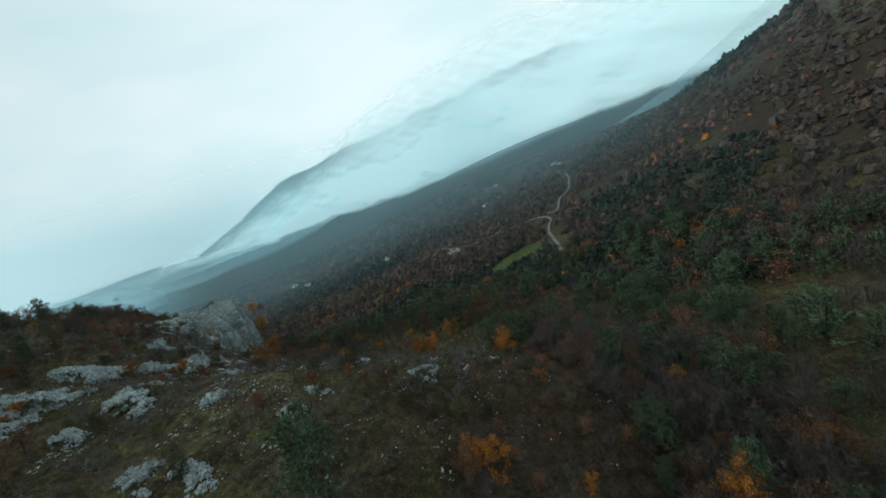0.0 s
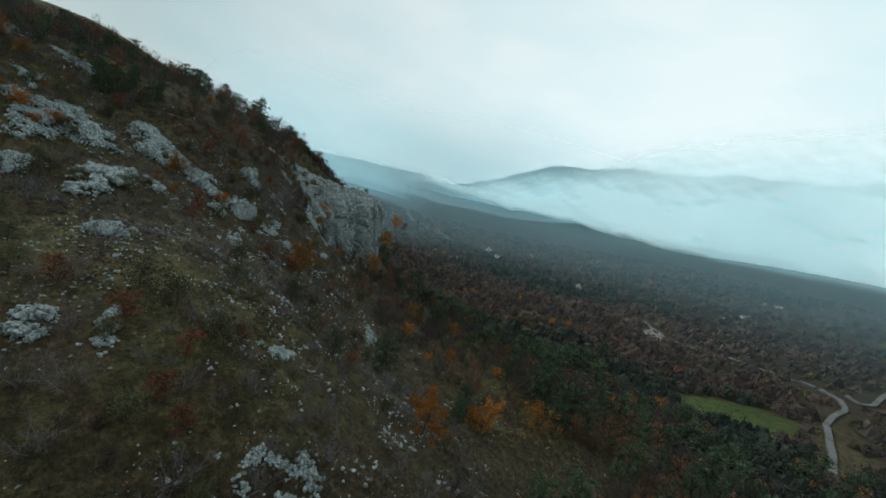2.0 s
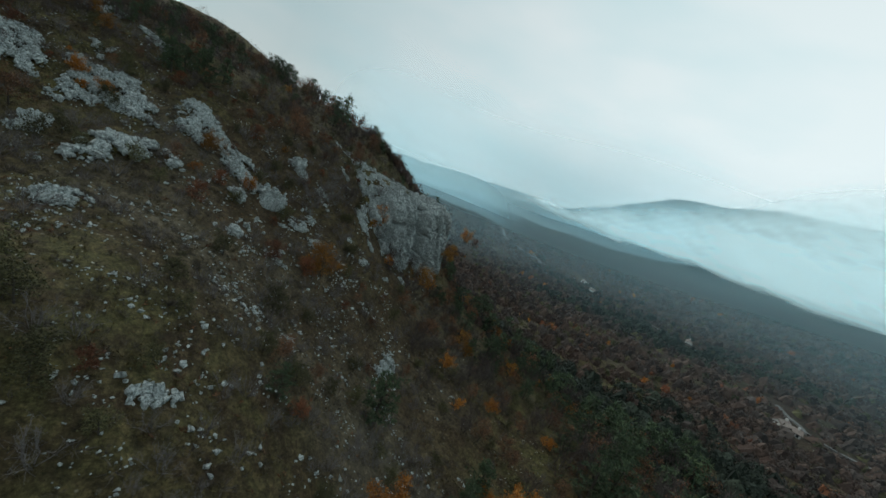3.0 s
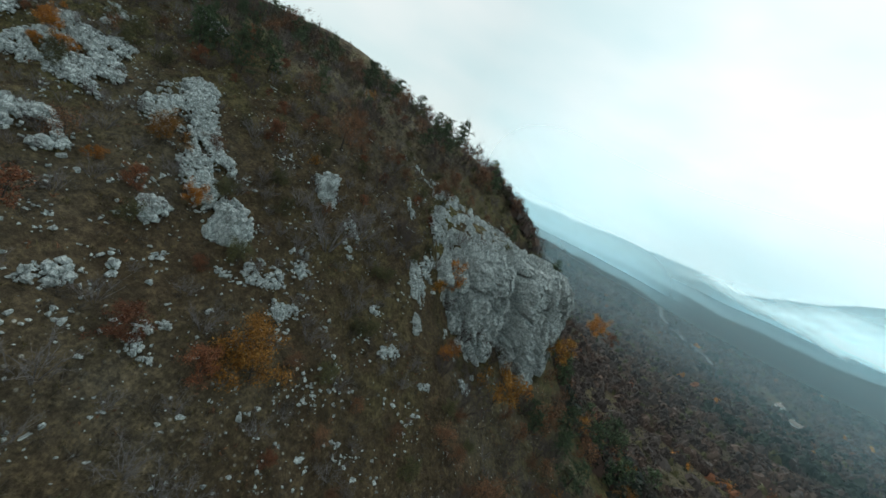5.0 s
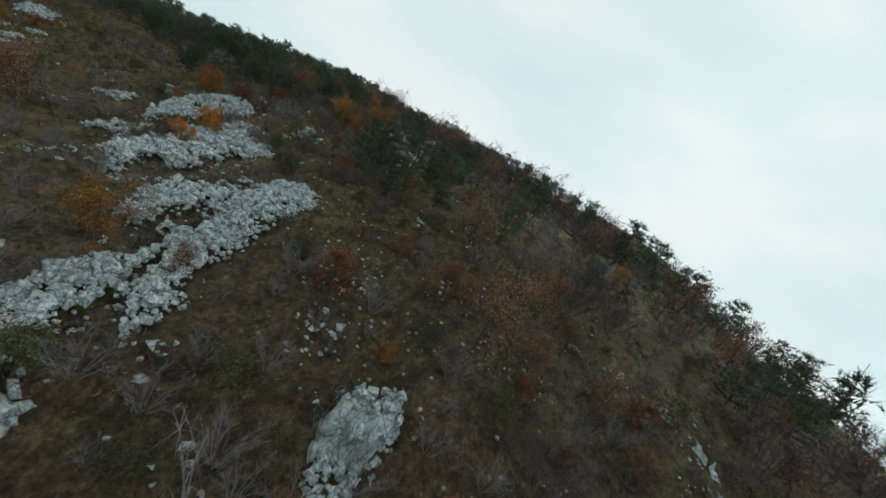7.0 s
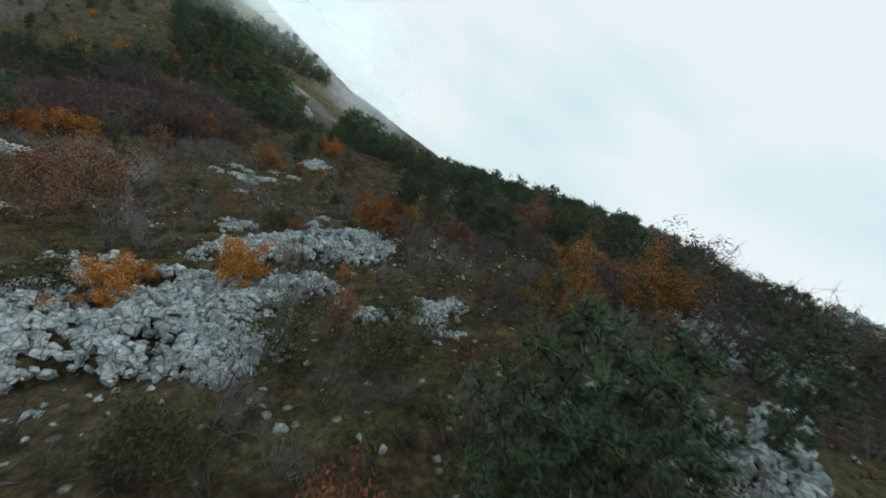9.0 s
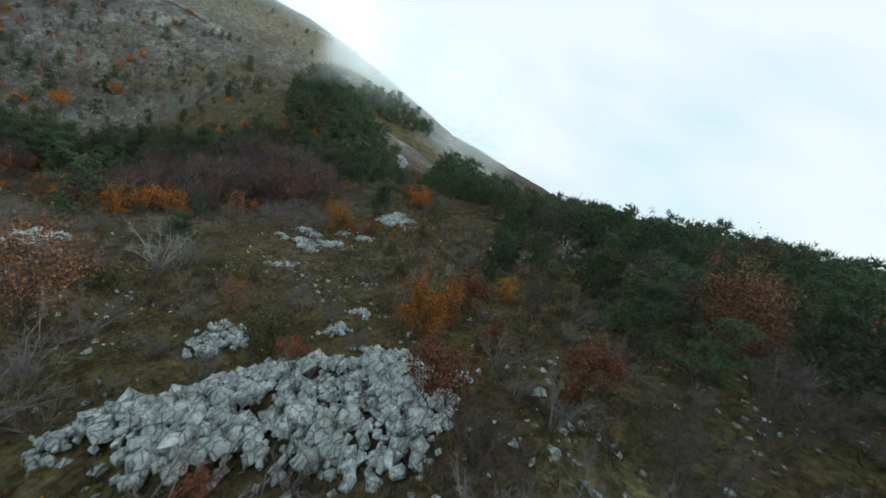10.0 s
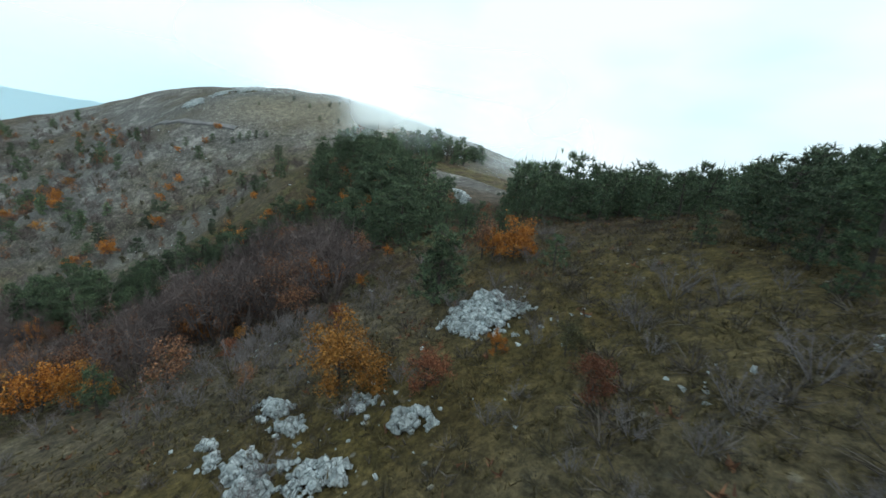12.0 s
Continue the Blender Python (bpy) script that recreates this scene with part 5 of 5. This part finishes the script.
def house(x, y, length, depth, turn):
    root = tagged(new("farmhouse"), "small pale plastered house with a tiled gable roof in the valley", "house", "houses in the valley")
    root.matrix_basis = pose(x, y, float(ground_height(x, y)) - 0.6, 0, 0, turn)
    a, b, h = length / 2, depth / 2, 1.9
    part("wall", mesh_of("house_wall", *joined([box(-a, a, -b, b, 0, h), (np.array([(-a, -b, h), (-a, b, h), (-a, 0, h + b * 0.6), (a, -b, h), (a, b, h), (a, 0, h + b * 0.6)]), [(0, 2, 1), (3, 4, 5)])]), PLASTER), root)
    e = 0.3
    r = np.array([(-a - e, -b - e, h - 0.3), (a + e, -b - e, h - 0.3), (a + e, 0, h + b * 0.6 + 0.1), (-a - e, 0, h + b * 0.6 + 0.1), (-a - e, b + e, h - 0.3), (a + e, b + e, h - 0.3)])
    r = np.concatenate([r, r + (0, 0, 0.25)])
    f = [(6, 7, 8), (6, 8, 9), (9, 8, 11), (9, 11, 10), (0, 2, 1), (0, 3, 2), (3, 5, 2), (3, 4, 5), (0, 1, 7), (0, 7, 6), (4, 10, 11), (4, 11, 5), (0, 6, 9), (0, 9, 3), (3, 9, 10), (3, 10, 4), (1, 2, 8), (1, 8, 7), (2, 5, 11), (2, 11, 8)]
    part("roof", mesh_of("house_roof", r, f, ROOF_TILE), root)
    for k, wx in enumerate((-a * 0.6, 0.0, a * 0.6)):
        part("window", mesh_of("house_window", *box(wx - 0.3, wx + 0.3, -b - 0.05, -b + 0.1, 0.8, 1.6), PANE), root)
    part("chimney", mesh_of("house_chimney", *box(a * 0.4, a * 0.4 + 0.5, -0.25, 0.25, h, h + b * 0.6 + 0.8), PLASTER), root)


def crown_shells(rng, centre, size, rows=2, sides=6):
    """Uneven low-poly tree crowns: rings of points pushed in and out round each centre."""
    n = len(centre)
    ang = np.arange(sides) * 2 * math.pi / sides
    h = np.linspace(0.0, 0.86, rows)
    ring = np.stack([np.cos(ang)[None] * np.cos(h * 1.35)[:, None], np.sin(ang)[None] * np.cos(h * 1.35)[:, None], np.repeat(np.sin(h * 1.35)[:, None], sides, 1)], -1).reshape(-1, 3)
    v = np.concatenate([ring, [(0, 0, 1.05)]])
    v = v[None] * rng.uniform(0.62, 1.25, (n, len(v), 1)) + rng.normal(0, 0.09, (n, len(v), 3))
    v = v * size[:, None, None] * np.stack([rng.uniform(0.8, 1.3, n), rng.uniform(0.8, 1.3, n), rng.uniform(0.8, 1.35, n)], 1)[:, None] + centre[:, None]
    f = []
    for a in range(rows - 1):
        for k in range(sides):
            p, q = a * sides + k, a * sides + (k + 1) % sides
            f += [(p, q, q + sides), (p, q + sides, p + sides)]
    f += [((rows - 1) * sides + k, (rows - 1) * sides + (k + 1) % sides, rows * sides) for k in range(sides)]
    f = np.array(f)[None] + (np.arange(n) * v.shape[1])[:, None, None]
    return v.reshape(-1, 3), f.reshape(-1, 3)


def far_woods():
    """Scrub and trees of the valley and its sides, too far to be told apart."""
    rng = np.random.default_rng(77)
    kinds = ((FAR_BROWN, "brown autumn scrub covering the valley", 9000, 0.95), (FAR_PINE, "dark green far woods in the valley", 6500, 1.1), (OLIVE, "olive scrub on the valley slopes", 3400, 0.7), (FAR_GREY, "grey leafless thickets in the valley", 8000, 0.95), (ORANGE, "scattered orange trees in the valley", 130, 0.75), (RED, "dull red bushes in the valley", 220, 0.8))
    for k, (mat, label, count, tall) in enumerate(kinds):
        x, y = [], []
        while len(x) < count:
            r, a = 80 + 900 * rng.uniform(0, 1, 4000) ** 1.7, np.radians(rng.uniform(-62, 68, 4000))
            px, py = -10 - r * np.sin(a), 20 + r * np.cos(a)
            dark = wobble(px, py, 60, 9) + 0.5 * wobble(px, py, 21, 4) + 1.2 * zone(px, py, -5, 112, 55, 22) + 0.8 * zone(px, py, 62, 165, 22, 14)
            if mat is FAR_PINE:
                good = dark > 0.42
            elif mat in (ORANGE, RED):
                good = wobble(px, py, 30, 8) > 0.1
            else:
                good = (wobble(px, py, 22, 10 + k) > -0.45) & (dark < 0.8) & (wobble(px, py, 34, 15) + 0.4 * wobble(px, py, 11, 16) < 0.85)
            good &= (zone(px, py, 12, 143, 14, 7, 43, 0.15) < 0.05) & ~((np.abs(px) < 20) & (py < 104)) & (py > 70) & (px > -55 - (py - 60) * 2)
            for road in LANES:
                for (ax, ay), (bx, by) in zip(road, road[1:]):
                    t = np.clip(((px - ax) * (bx - ax) + (py - ay) * (by - ay)) / ((bx - ax) ** 2 + (by - ay) ** 2), 0, 1)
                    good &= np.hypot(px - ax - t * (bx - ax), py - ay - t * (by - ay)) > 1.6 + np.hypot(px, py) / 110
            for hx, hy in HOUSES:
                good &= np.hypot(px - hx, py - hy) > 3.0 + hy / 90
            x += list(px[good])
            y += list(py[good])
        x, y = np.array(x[:count]), np.array(y[:count])
        c = np.stack([x, y, ground_height(x, y)], 1)
        dist = np.hypot(x, y - 30)
        size = (1.25 + dist / 330) * rng.uniform(0.55, 1.45, count) * tall
        tight = np.min(np.hypot(x[:, None] - EYES[:, 0], y[:, None] - EYES[:, 1]), axis=1)
        bits = []
        for pick, n, leaf in (((tight > 48) & (tight < 120), 120, 0.105), ((tight >= 120) & (tight < 260), 12, 0.26), (tight >= 260, 3, 0.36)):
            q, r = c[pick], size[pick, None, None]
            d = unit(rng.normal(0, 1, (len(q), n, 3)) * (1, 1, 0.8) + (0, 0, 0.35))
            lump = 1 + 0.3 * np.sin(3.1 * d[..., :1] + 5 * d[..., 1:2] + rng.uniform(0, 6.28, (len(q), 1, 1)))
            p = q[:, None] + d * r * lump * rng.uniform(0.6, 1.1, (len(q), n, 1)) * (1.1, 1.1, 1.15) + (0, 0, 0.4)
            u = unit(np.cross(d, rng.normal(0, 1, d.shape))) * r * leaf
            w = unit(np.cross(d, u) + rng.normal(0, 0.3, d.shape)) * r * leaf
            t = np.stack([p - u - w * 0.6, p + u - w * 0.6, p + w], 2).reshape(-1, 3)
            bits.append((t, np.arange(len(t)).reshape(-1, 3)))
        solid = tight >= 48
        bits.append(crown_shells(rng, c[solid], size[solid] * 0.92))
        tagged(new("valley_scrub", mesh_of("valley_scrub", *joined(bits), mat)), label, "woodland", kind="stuff")


for points in LANES:
    lane(points, 1.2 if abs(points[0][0]) < 180 else 4.0)
for k, (hx, hy) in enumerate(HOUSES):
    house(hx, hy, 2.2 + 0.5 * (k % 3) + hy / 130, 1.6 + 0.3 * (k % 2) + hy / 250, 20 + 47 * k)
far_woods()


# ---- low cloud and haze ----
def curtain(name, label, cx, cy, radius, az0, az1, z0, z1, mat, fade=(0.3, 0.3), lean=0.0, side=0.12):
    """A thin upright bank of cloud or tinted sheet of painted haze on an arc, that thins out towards its rims."""
    nu, nv = 60, 16
    az, h = np.meshgrid(np.radians(np.linspace(az0, az1, nu)), np.linspace(0, 1, nv), indexing="ij")
    r = radius * (1 + 0.06 * np.sin(az * 9) + lean * h)
    x, y, z = cx - r * np.sin(az), cy + r * np.cos(az), z0 + (z1 - z0) * h
    i, j = np.meshgrid(np.arange(nu - 1), np.arange(nv - 1), indexing="ij")
    k = (i * nv + j).ravel()
    f = np.concatenate([np.stack([k, k + nv, k + nv + 1], 1), np.stack([k, k + nv + 1, k + 1], 1)])
    me = mesh_of(name, np.stack([x, y, z], -1), f, mat, smooth=True)
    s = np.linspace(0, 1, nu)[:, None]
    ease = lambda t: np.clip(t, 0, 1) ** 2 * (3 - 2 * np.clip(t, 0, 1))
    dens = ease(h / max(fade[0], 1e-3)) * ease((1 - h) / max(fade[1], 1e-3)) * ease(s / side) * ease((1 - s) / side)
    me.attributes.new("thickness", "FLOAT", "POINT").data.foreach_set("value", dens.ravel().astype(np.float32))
    tagged(new(name, me), label, "cloud", kind="structure")


def cloud_sheet(name, label, radius, edges, mat, seed, density):
    """A bank of low cloud on an arc round the valley: edges gives azimuth, foot and top in degrees of rise."""
    nu, nv = 150, 60
    e = np.array(edges, float)
    s, h = np.meshgrid(np.linspace(0, 1, nu), np.linspace(0, 1, nv), indexing="ij")
    az = e[0, 0] + (e[-1, 0] - e[0, 0]) * s
    low, top = np.interp(az, e[:, 0], e[:, 1]), np.interp(az, e[:, 0], e[:, 2])
    el = low + (top - low) * h
    a, r = np.radians(az), radius * (1 + 0.05 * np.sin(np.radians(az) * 7 + seed))
    x, y, z = -r * np.sin(a), 20 + r * np.cos(a), -4 + r * np.tan(np.radians(el))
    i, j = np.meshgrid(np.arange(nu - 1), np.arange(nv - 1), indexing="ij")
    k = (i * nv + j).ravel()
    f = np.concatenate([np.stack([k, k + nv, k + nv + 1], 1), np.stack([k, k + nv + 1, k + 1], 1)])
    me = mesh_of(name, np.stack([x, y, z], -1), f, mat, smooth=True)
    ease = lambda t: np.clip(t, 0, 1) ** 2 * (3 - 2 * np.clip(t, 0, 1))
    puff = 0.55 * wobble(az, el * 2.2, 3.4, seed) + 0.35 * wobble(az, el * 2.2, 1.5, seed + 3) + 0.2 * wobble(az, el * 2.2, 0.7, seed + 5)
    body = ease((el - low - 0.75 * puff) / 1.3) * ease((top - el + (1.2 - 0.05 * top) * puff) / (0.68 * (top - low) + 1.0))
    dens = density * body * np.clip(0.8 + 0.34 * puff, 0.15, 1) * ease(s / 0.1) * ease((1 - s) / 0.1)
    dens = dens * ease(h / 0.04) * ease((1 - h) / 0.3)
    me.attributes.new("thickness", "FLOAT", "POINT").data.foreach_set("value", np.clip(dens, 0, 1).ravel().astype(np.float32))
    tagged(new(name, me), label, "cloud", kind="structure")


def haze_sheet(label, cx, cy, az0, az1, r0, r1, lift, depth, mat):
    """A tinted see-through sheet over the land that paints in distance haze, thicker away from (cx, cy)."""
    nu, nv = 90, 70
    az, r = np.meshgrid(np.radians(np.linspace(az0, az1, nu)), r0 + (r1 - r0) * np.linspace(0, 1, nv) ** 1.4, indexing="ij")
    x, y = cx - r * np.sin(az), cy + r * np.cos(az)
    z = smooth_ground(x, y) + lift + r * 0.015
    i, j = np.meshgrid(np.arange(nu - 1), np.arange(nv - 1), indexing="ij")
    k = (i * nv + j).ravel()
    f = np.concatenate([np.stack([k, k + nv, k + nv + 1], 1), np.stack([k, k + nv + 1, k + 1], 1)])
    me = mesh_of("land_haze", np.stack([x, y, z], -1), f, mat, smooth=True)
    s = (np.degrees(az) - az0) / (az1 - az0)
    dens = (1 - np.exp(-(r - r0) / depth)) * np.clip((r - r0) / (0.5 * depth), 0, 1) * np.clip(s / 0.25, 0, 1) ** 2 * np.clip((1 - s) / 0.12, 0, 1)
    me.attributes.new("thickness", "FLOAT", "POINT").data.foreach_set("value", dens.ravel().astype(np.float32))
    tagged(new("land_haze", me), label, "haze", kind="structure")


CLOUD = mist_material("cloud_bank", 1.0, 0.004, 0.0, 0.25, (0.69, 0.805, 0.82))
# blue tone of the sheet stands in for air light over the valley
HAZE_TINT = mist_material("valley_haze", 0.50, 0.004, 0.0, 0.2, (0.235, 0.355, 0.40))
FAR_HAZE_TINT = mist_material("far_haze", 0.6, 0.003, 0.0, 0.2, (0.42, 0.63, 0.70))
BANK = ((-64, 2.4, 26), (-34, 1.7, 24), (-24, 1.5, 22), (-17, 1.1, 20), (-10, 0.5, 21), (-4, -0.3, 20), (3, -0.9, 18), (11, -1.3, 15.5), (16, -1.3, 12), (20, -1.2, 8.8), (25, -1.6, 6.4), (29, -1.8, 4.4), (33, -1.6, 2.8), (37, -1.5, 1.2), (42, -1.6, 0.6), (48, -2.5, 0.4))
cloud_sheet("cloud_bank", "white bank of low cloud lying along the far valley side", 720, BANK, CLOUD, 2.0, 0.96)
cloud_sheet("cloud_bank", "white bank of low cloud lying along the far valley side", 960, [(a, lo + 0.5, hi + 0.6) for a, lo, hi in BANK], CLOUD, 5.0, 0.96)
haze_sheet("thin bluish see-through sheet painting distance haze over the valley", 0, 20, -60, 72, 85, 1085, 9, 330, HAZE_TINT)
# tinted veils added so the far mountain and hills look paler and bluer
curtain("far_haze", "pale blue haze before the far mountain", 0, 0, 1090, -10, 80, -140, 260, FAR_HAZE_TINT, (0.1, 0.55), 0, 0.2)
curtain("far_haze", "bluish haze over the foot of the far hills", 0, 0, 600, 38, 80, -120, 30, FAR_HAZE_TINT, (0.1, 0.6), 0, 0.25)
MOUNTAIN_MIST = mist_material("mountain_mist", 0.9, 0.02, 0.15, 0.5, (0.70, 0.765, 0.785))
SLOPE_MIST = mist_material("slope_mist", 0.5, 0.02, 0.18, 0.58, (0.74, 0.81, 0.82))
THIN_MIST = mist_material("thin_mist", 0.25, 0.03, 0.30, 0.62, (0.70, 0.78, 0.80))
curtain("mountain_mist", "drifting mist over the bare mountain", -50, 10, 92, -178, -136, -14, 12, THIN_MIST, (0.5, 0.4))
curtain("mountain_mist", "drifting mist over the bare mountain", -50, 10, 112, -179, -138, -9, 17, SLOPE_MIST, (0.5, 0.4))
curtain("mountain_mist", "drifting mist over the bare mountain", -50, 10, 136, -178, -112, 2, 38, MOUNTAIN_MIST, (0.4, 0.6), 0, 0.35)
# one more added veil, painting distance haze over the farther hills
curtain("far_haze", "bluish haze before the farther hills", -50, 10, 320, -135, -88, -50, 60, FAR_HAZE_TINT, (0.1, 0.5), 0, 0.2)


# ---- loose stones, grass and heath on the slopes ----
def loose_stones():
    rng = np.random.default_rng(8)
    shapes = [arrays_of(me) for me in STONES]
    spots = list(RUBBLE)
    # x, y, reach along x and y, count, largest size
    for cx, cy, rx, ry, count, big in ((-36, 49, 12, 9, 900, 0.30), (-44, 59, 9, 7, 420, 0.28), (-22, 38, 14, 12, 420, 0.22), (-20, 55, 12, 10, 300, 0.26), (-32, 50, 20, 16, 1500, 0.13), (-22, 40, 14, 14, 900, 0.12), (-60, 62, 9, 9, 130, 0.18), (-57, 33, 7, 7, 420, 0.20), (-51, 14, 8, 10, 300, 0.14), (-66, 33, 6, 9, 120, 0.16), (-15, 28, 12, 10, 120, 0.25), (50, -50, 45, 25, 380, 0.3)):
        clump = rng.normal(0, 1, (count // 9 + 1, 2)) * (rx, ry) + (cx, cy)
        at = clump[rng.integers(0, len(clump), count)] + rng.normal(0, 0.6 if cx < 0 else 4, (count, 2))
        z = ground_height(at[:, 0], at[:, 1])
        for (x, y), h in zip(at, z):
            size = big * rng.uniform(0.25, 1) ** 1.6 + 0.03
            spots.append((np.array([x, y, h + size * 0.15]), size))
    bits = []
    for place, size in spots:
        co, tri = shapes[rng.integers(0, len(shapes))]
        turn = np.array(Euler(rng.uniform(0, 6.28, 3)).to_matrix())
        bits.append((co @ turn.T * size * rng.uniform(0.6, 1.3, 3) * (1, 1, 0.7) + place, tri))
    tagged(new("loose_stones", mesh_of("loose_stones", *joined(bits), ROCK)), "scattered white limestone rubble on the grassy slope", "stones", kind="stuff")


def low_growth(name, label, mat, seed, count, per, length, width, up, patch, area=(-92, 12, -24, 92)):
    """Tufts over the open slopes, thicker in patches."""
    rng = np.random.default_rng(seed)
    x, y = rng.uniform(*area[:2], count * 3), rng.uniform(*area[2:], count * 3)
    keep = wobble(x, y, 3.1, seed) + 0.6 * wobble(x, y, 1.1, seed + 1) + rng.uniform(-0.6, 0.6, count * 3) > patch
    x, y = x[keep][:count], y[keep][:count]
    c = np.stack([x, y, ground_height(x, y)], 1)
    c = np.repeat(c, 3, axis=0) + rng.normal(0, 1, (3 * len(c), 3)) * (length * 0.7, length * 0.7, 0)
    tagged(new(name, mesh_of(name, *tufts(rng, c, per, length, width, up), mat)), label, "grass", kind="stuff")


def tussocks(name, label, mat, seed, count, size, blades):
    """Rounded low cushions of stalks, gathered in drifts."""
    rng = np.random.default_rng(seed)
    x, y = rng.uniform(-88, 4, count * 4), rng.uniform(-14, 84, count * 4)
    keep = wobble(x, y, 5.5, seed) + 0.7 * wobble(x, y, 2.0, seed + 1) + rng.uniform(-0.7, 0.7, count * 4) > 0.15
    x, y = x[keep][:count], y[keep][:count]
    r = size * rng.uniform(0.5, 1.3, len(x))
    d = unit(rng.normal(0, 1, (len(x), blades, 3)) * (1, 1, 0.7) + (0, 0, 0.5))
    d[..., 2] = np.abs(d[..., 2])
    foot = np.stack([x, y, ground_height(x, y) - 0.05], 1)[:, None] + d * (r[:, None, None] * rng.uniform(0.0, 0.5, (len(x), blades, 1)))
    tip = foot + unit(d + rng.normal(0, 0.35, d.shape)) * (r[:, None, None] * rng.uniform(0.5, 0.95, (len(x), blades, 1)))
    w = unit(np.cross(d, rng.normal(0, 1, d.shape))) * r[:, None, None] * 0.024
    v = np.stack([foot - w, foot + w, tip], 2).reshape(-1, 3)
    tagged(new(name, mesh_of(name, v, np.arange(len(v)).reshape(-1, 3), mat)), label, "shrub", kind="stuff")


loose_stones()
tussocks("grey_cushions", "rounded grey-green cushions of low scrub on the slope", HEATH, 53, 3400, 0.55, 52)
tussocks("dark_cushions", "dark olive-brown cushions of low scrub on the slope", DARK_HEATH, 71, 3600, 0.42, 34)
tussocks("grass_tussocks", "olive tussocks of rough autumn grass", BLADE, 59, 3800, 0.36, 38)
low_growth("dry_grass", "tufts of dry olive-brown autumn grass", BLADE, 41, 14000, 4, 0.24, 0.022, 1.2, -0.2)
low_growth("heath", "low grey-brown heath and dead stalks", HEATH, 43, 7000, 6, 0.30, 0.015, 0.9, 0.05)
low_growth("fallen_leaves", "rust-brown fallen leaves and ferns in the grass", RUSSET, 47, 3500, 5, 0.20, 0.035, 0.5, 0.45)
low_growth("meadow_grass", "rough olive and straw-coloured grass on the saddle", BLADE, 61, 9000, 5, 0.17, 0.011, 1.2, -0.5, (-68, -38, -8, 36))
low_growth("meadow_stalks", "grey dead stalks on the saddle", HEATH, 67, 3200, 5, 0.26, 0.010, 1.0, 0.0, (-68, -38, -8, 40))


# ---- from the plan to true size ----
for ob in list(scene.collection.all_objects):
    if ob.parent is None and ob.type in ("MESH", "EMPTY"):
        ob.matrix_basis = Matrix.Scale(SIZE, 4) @ ob.matrix_basis
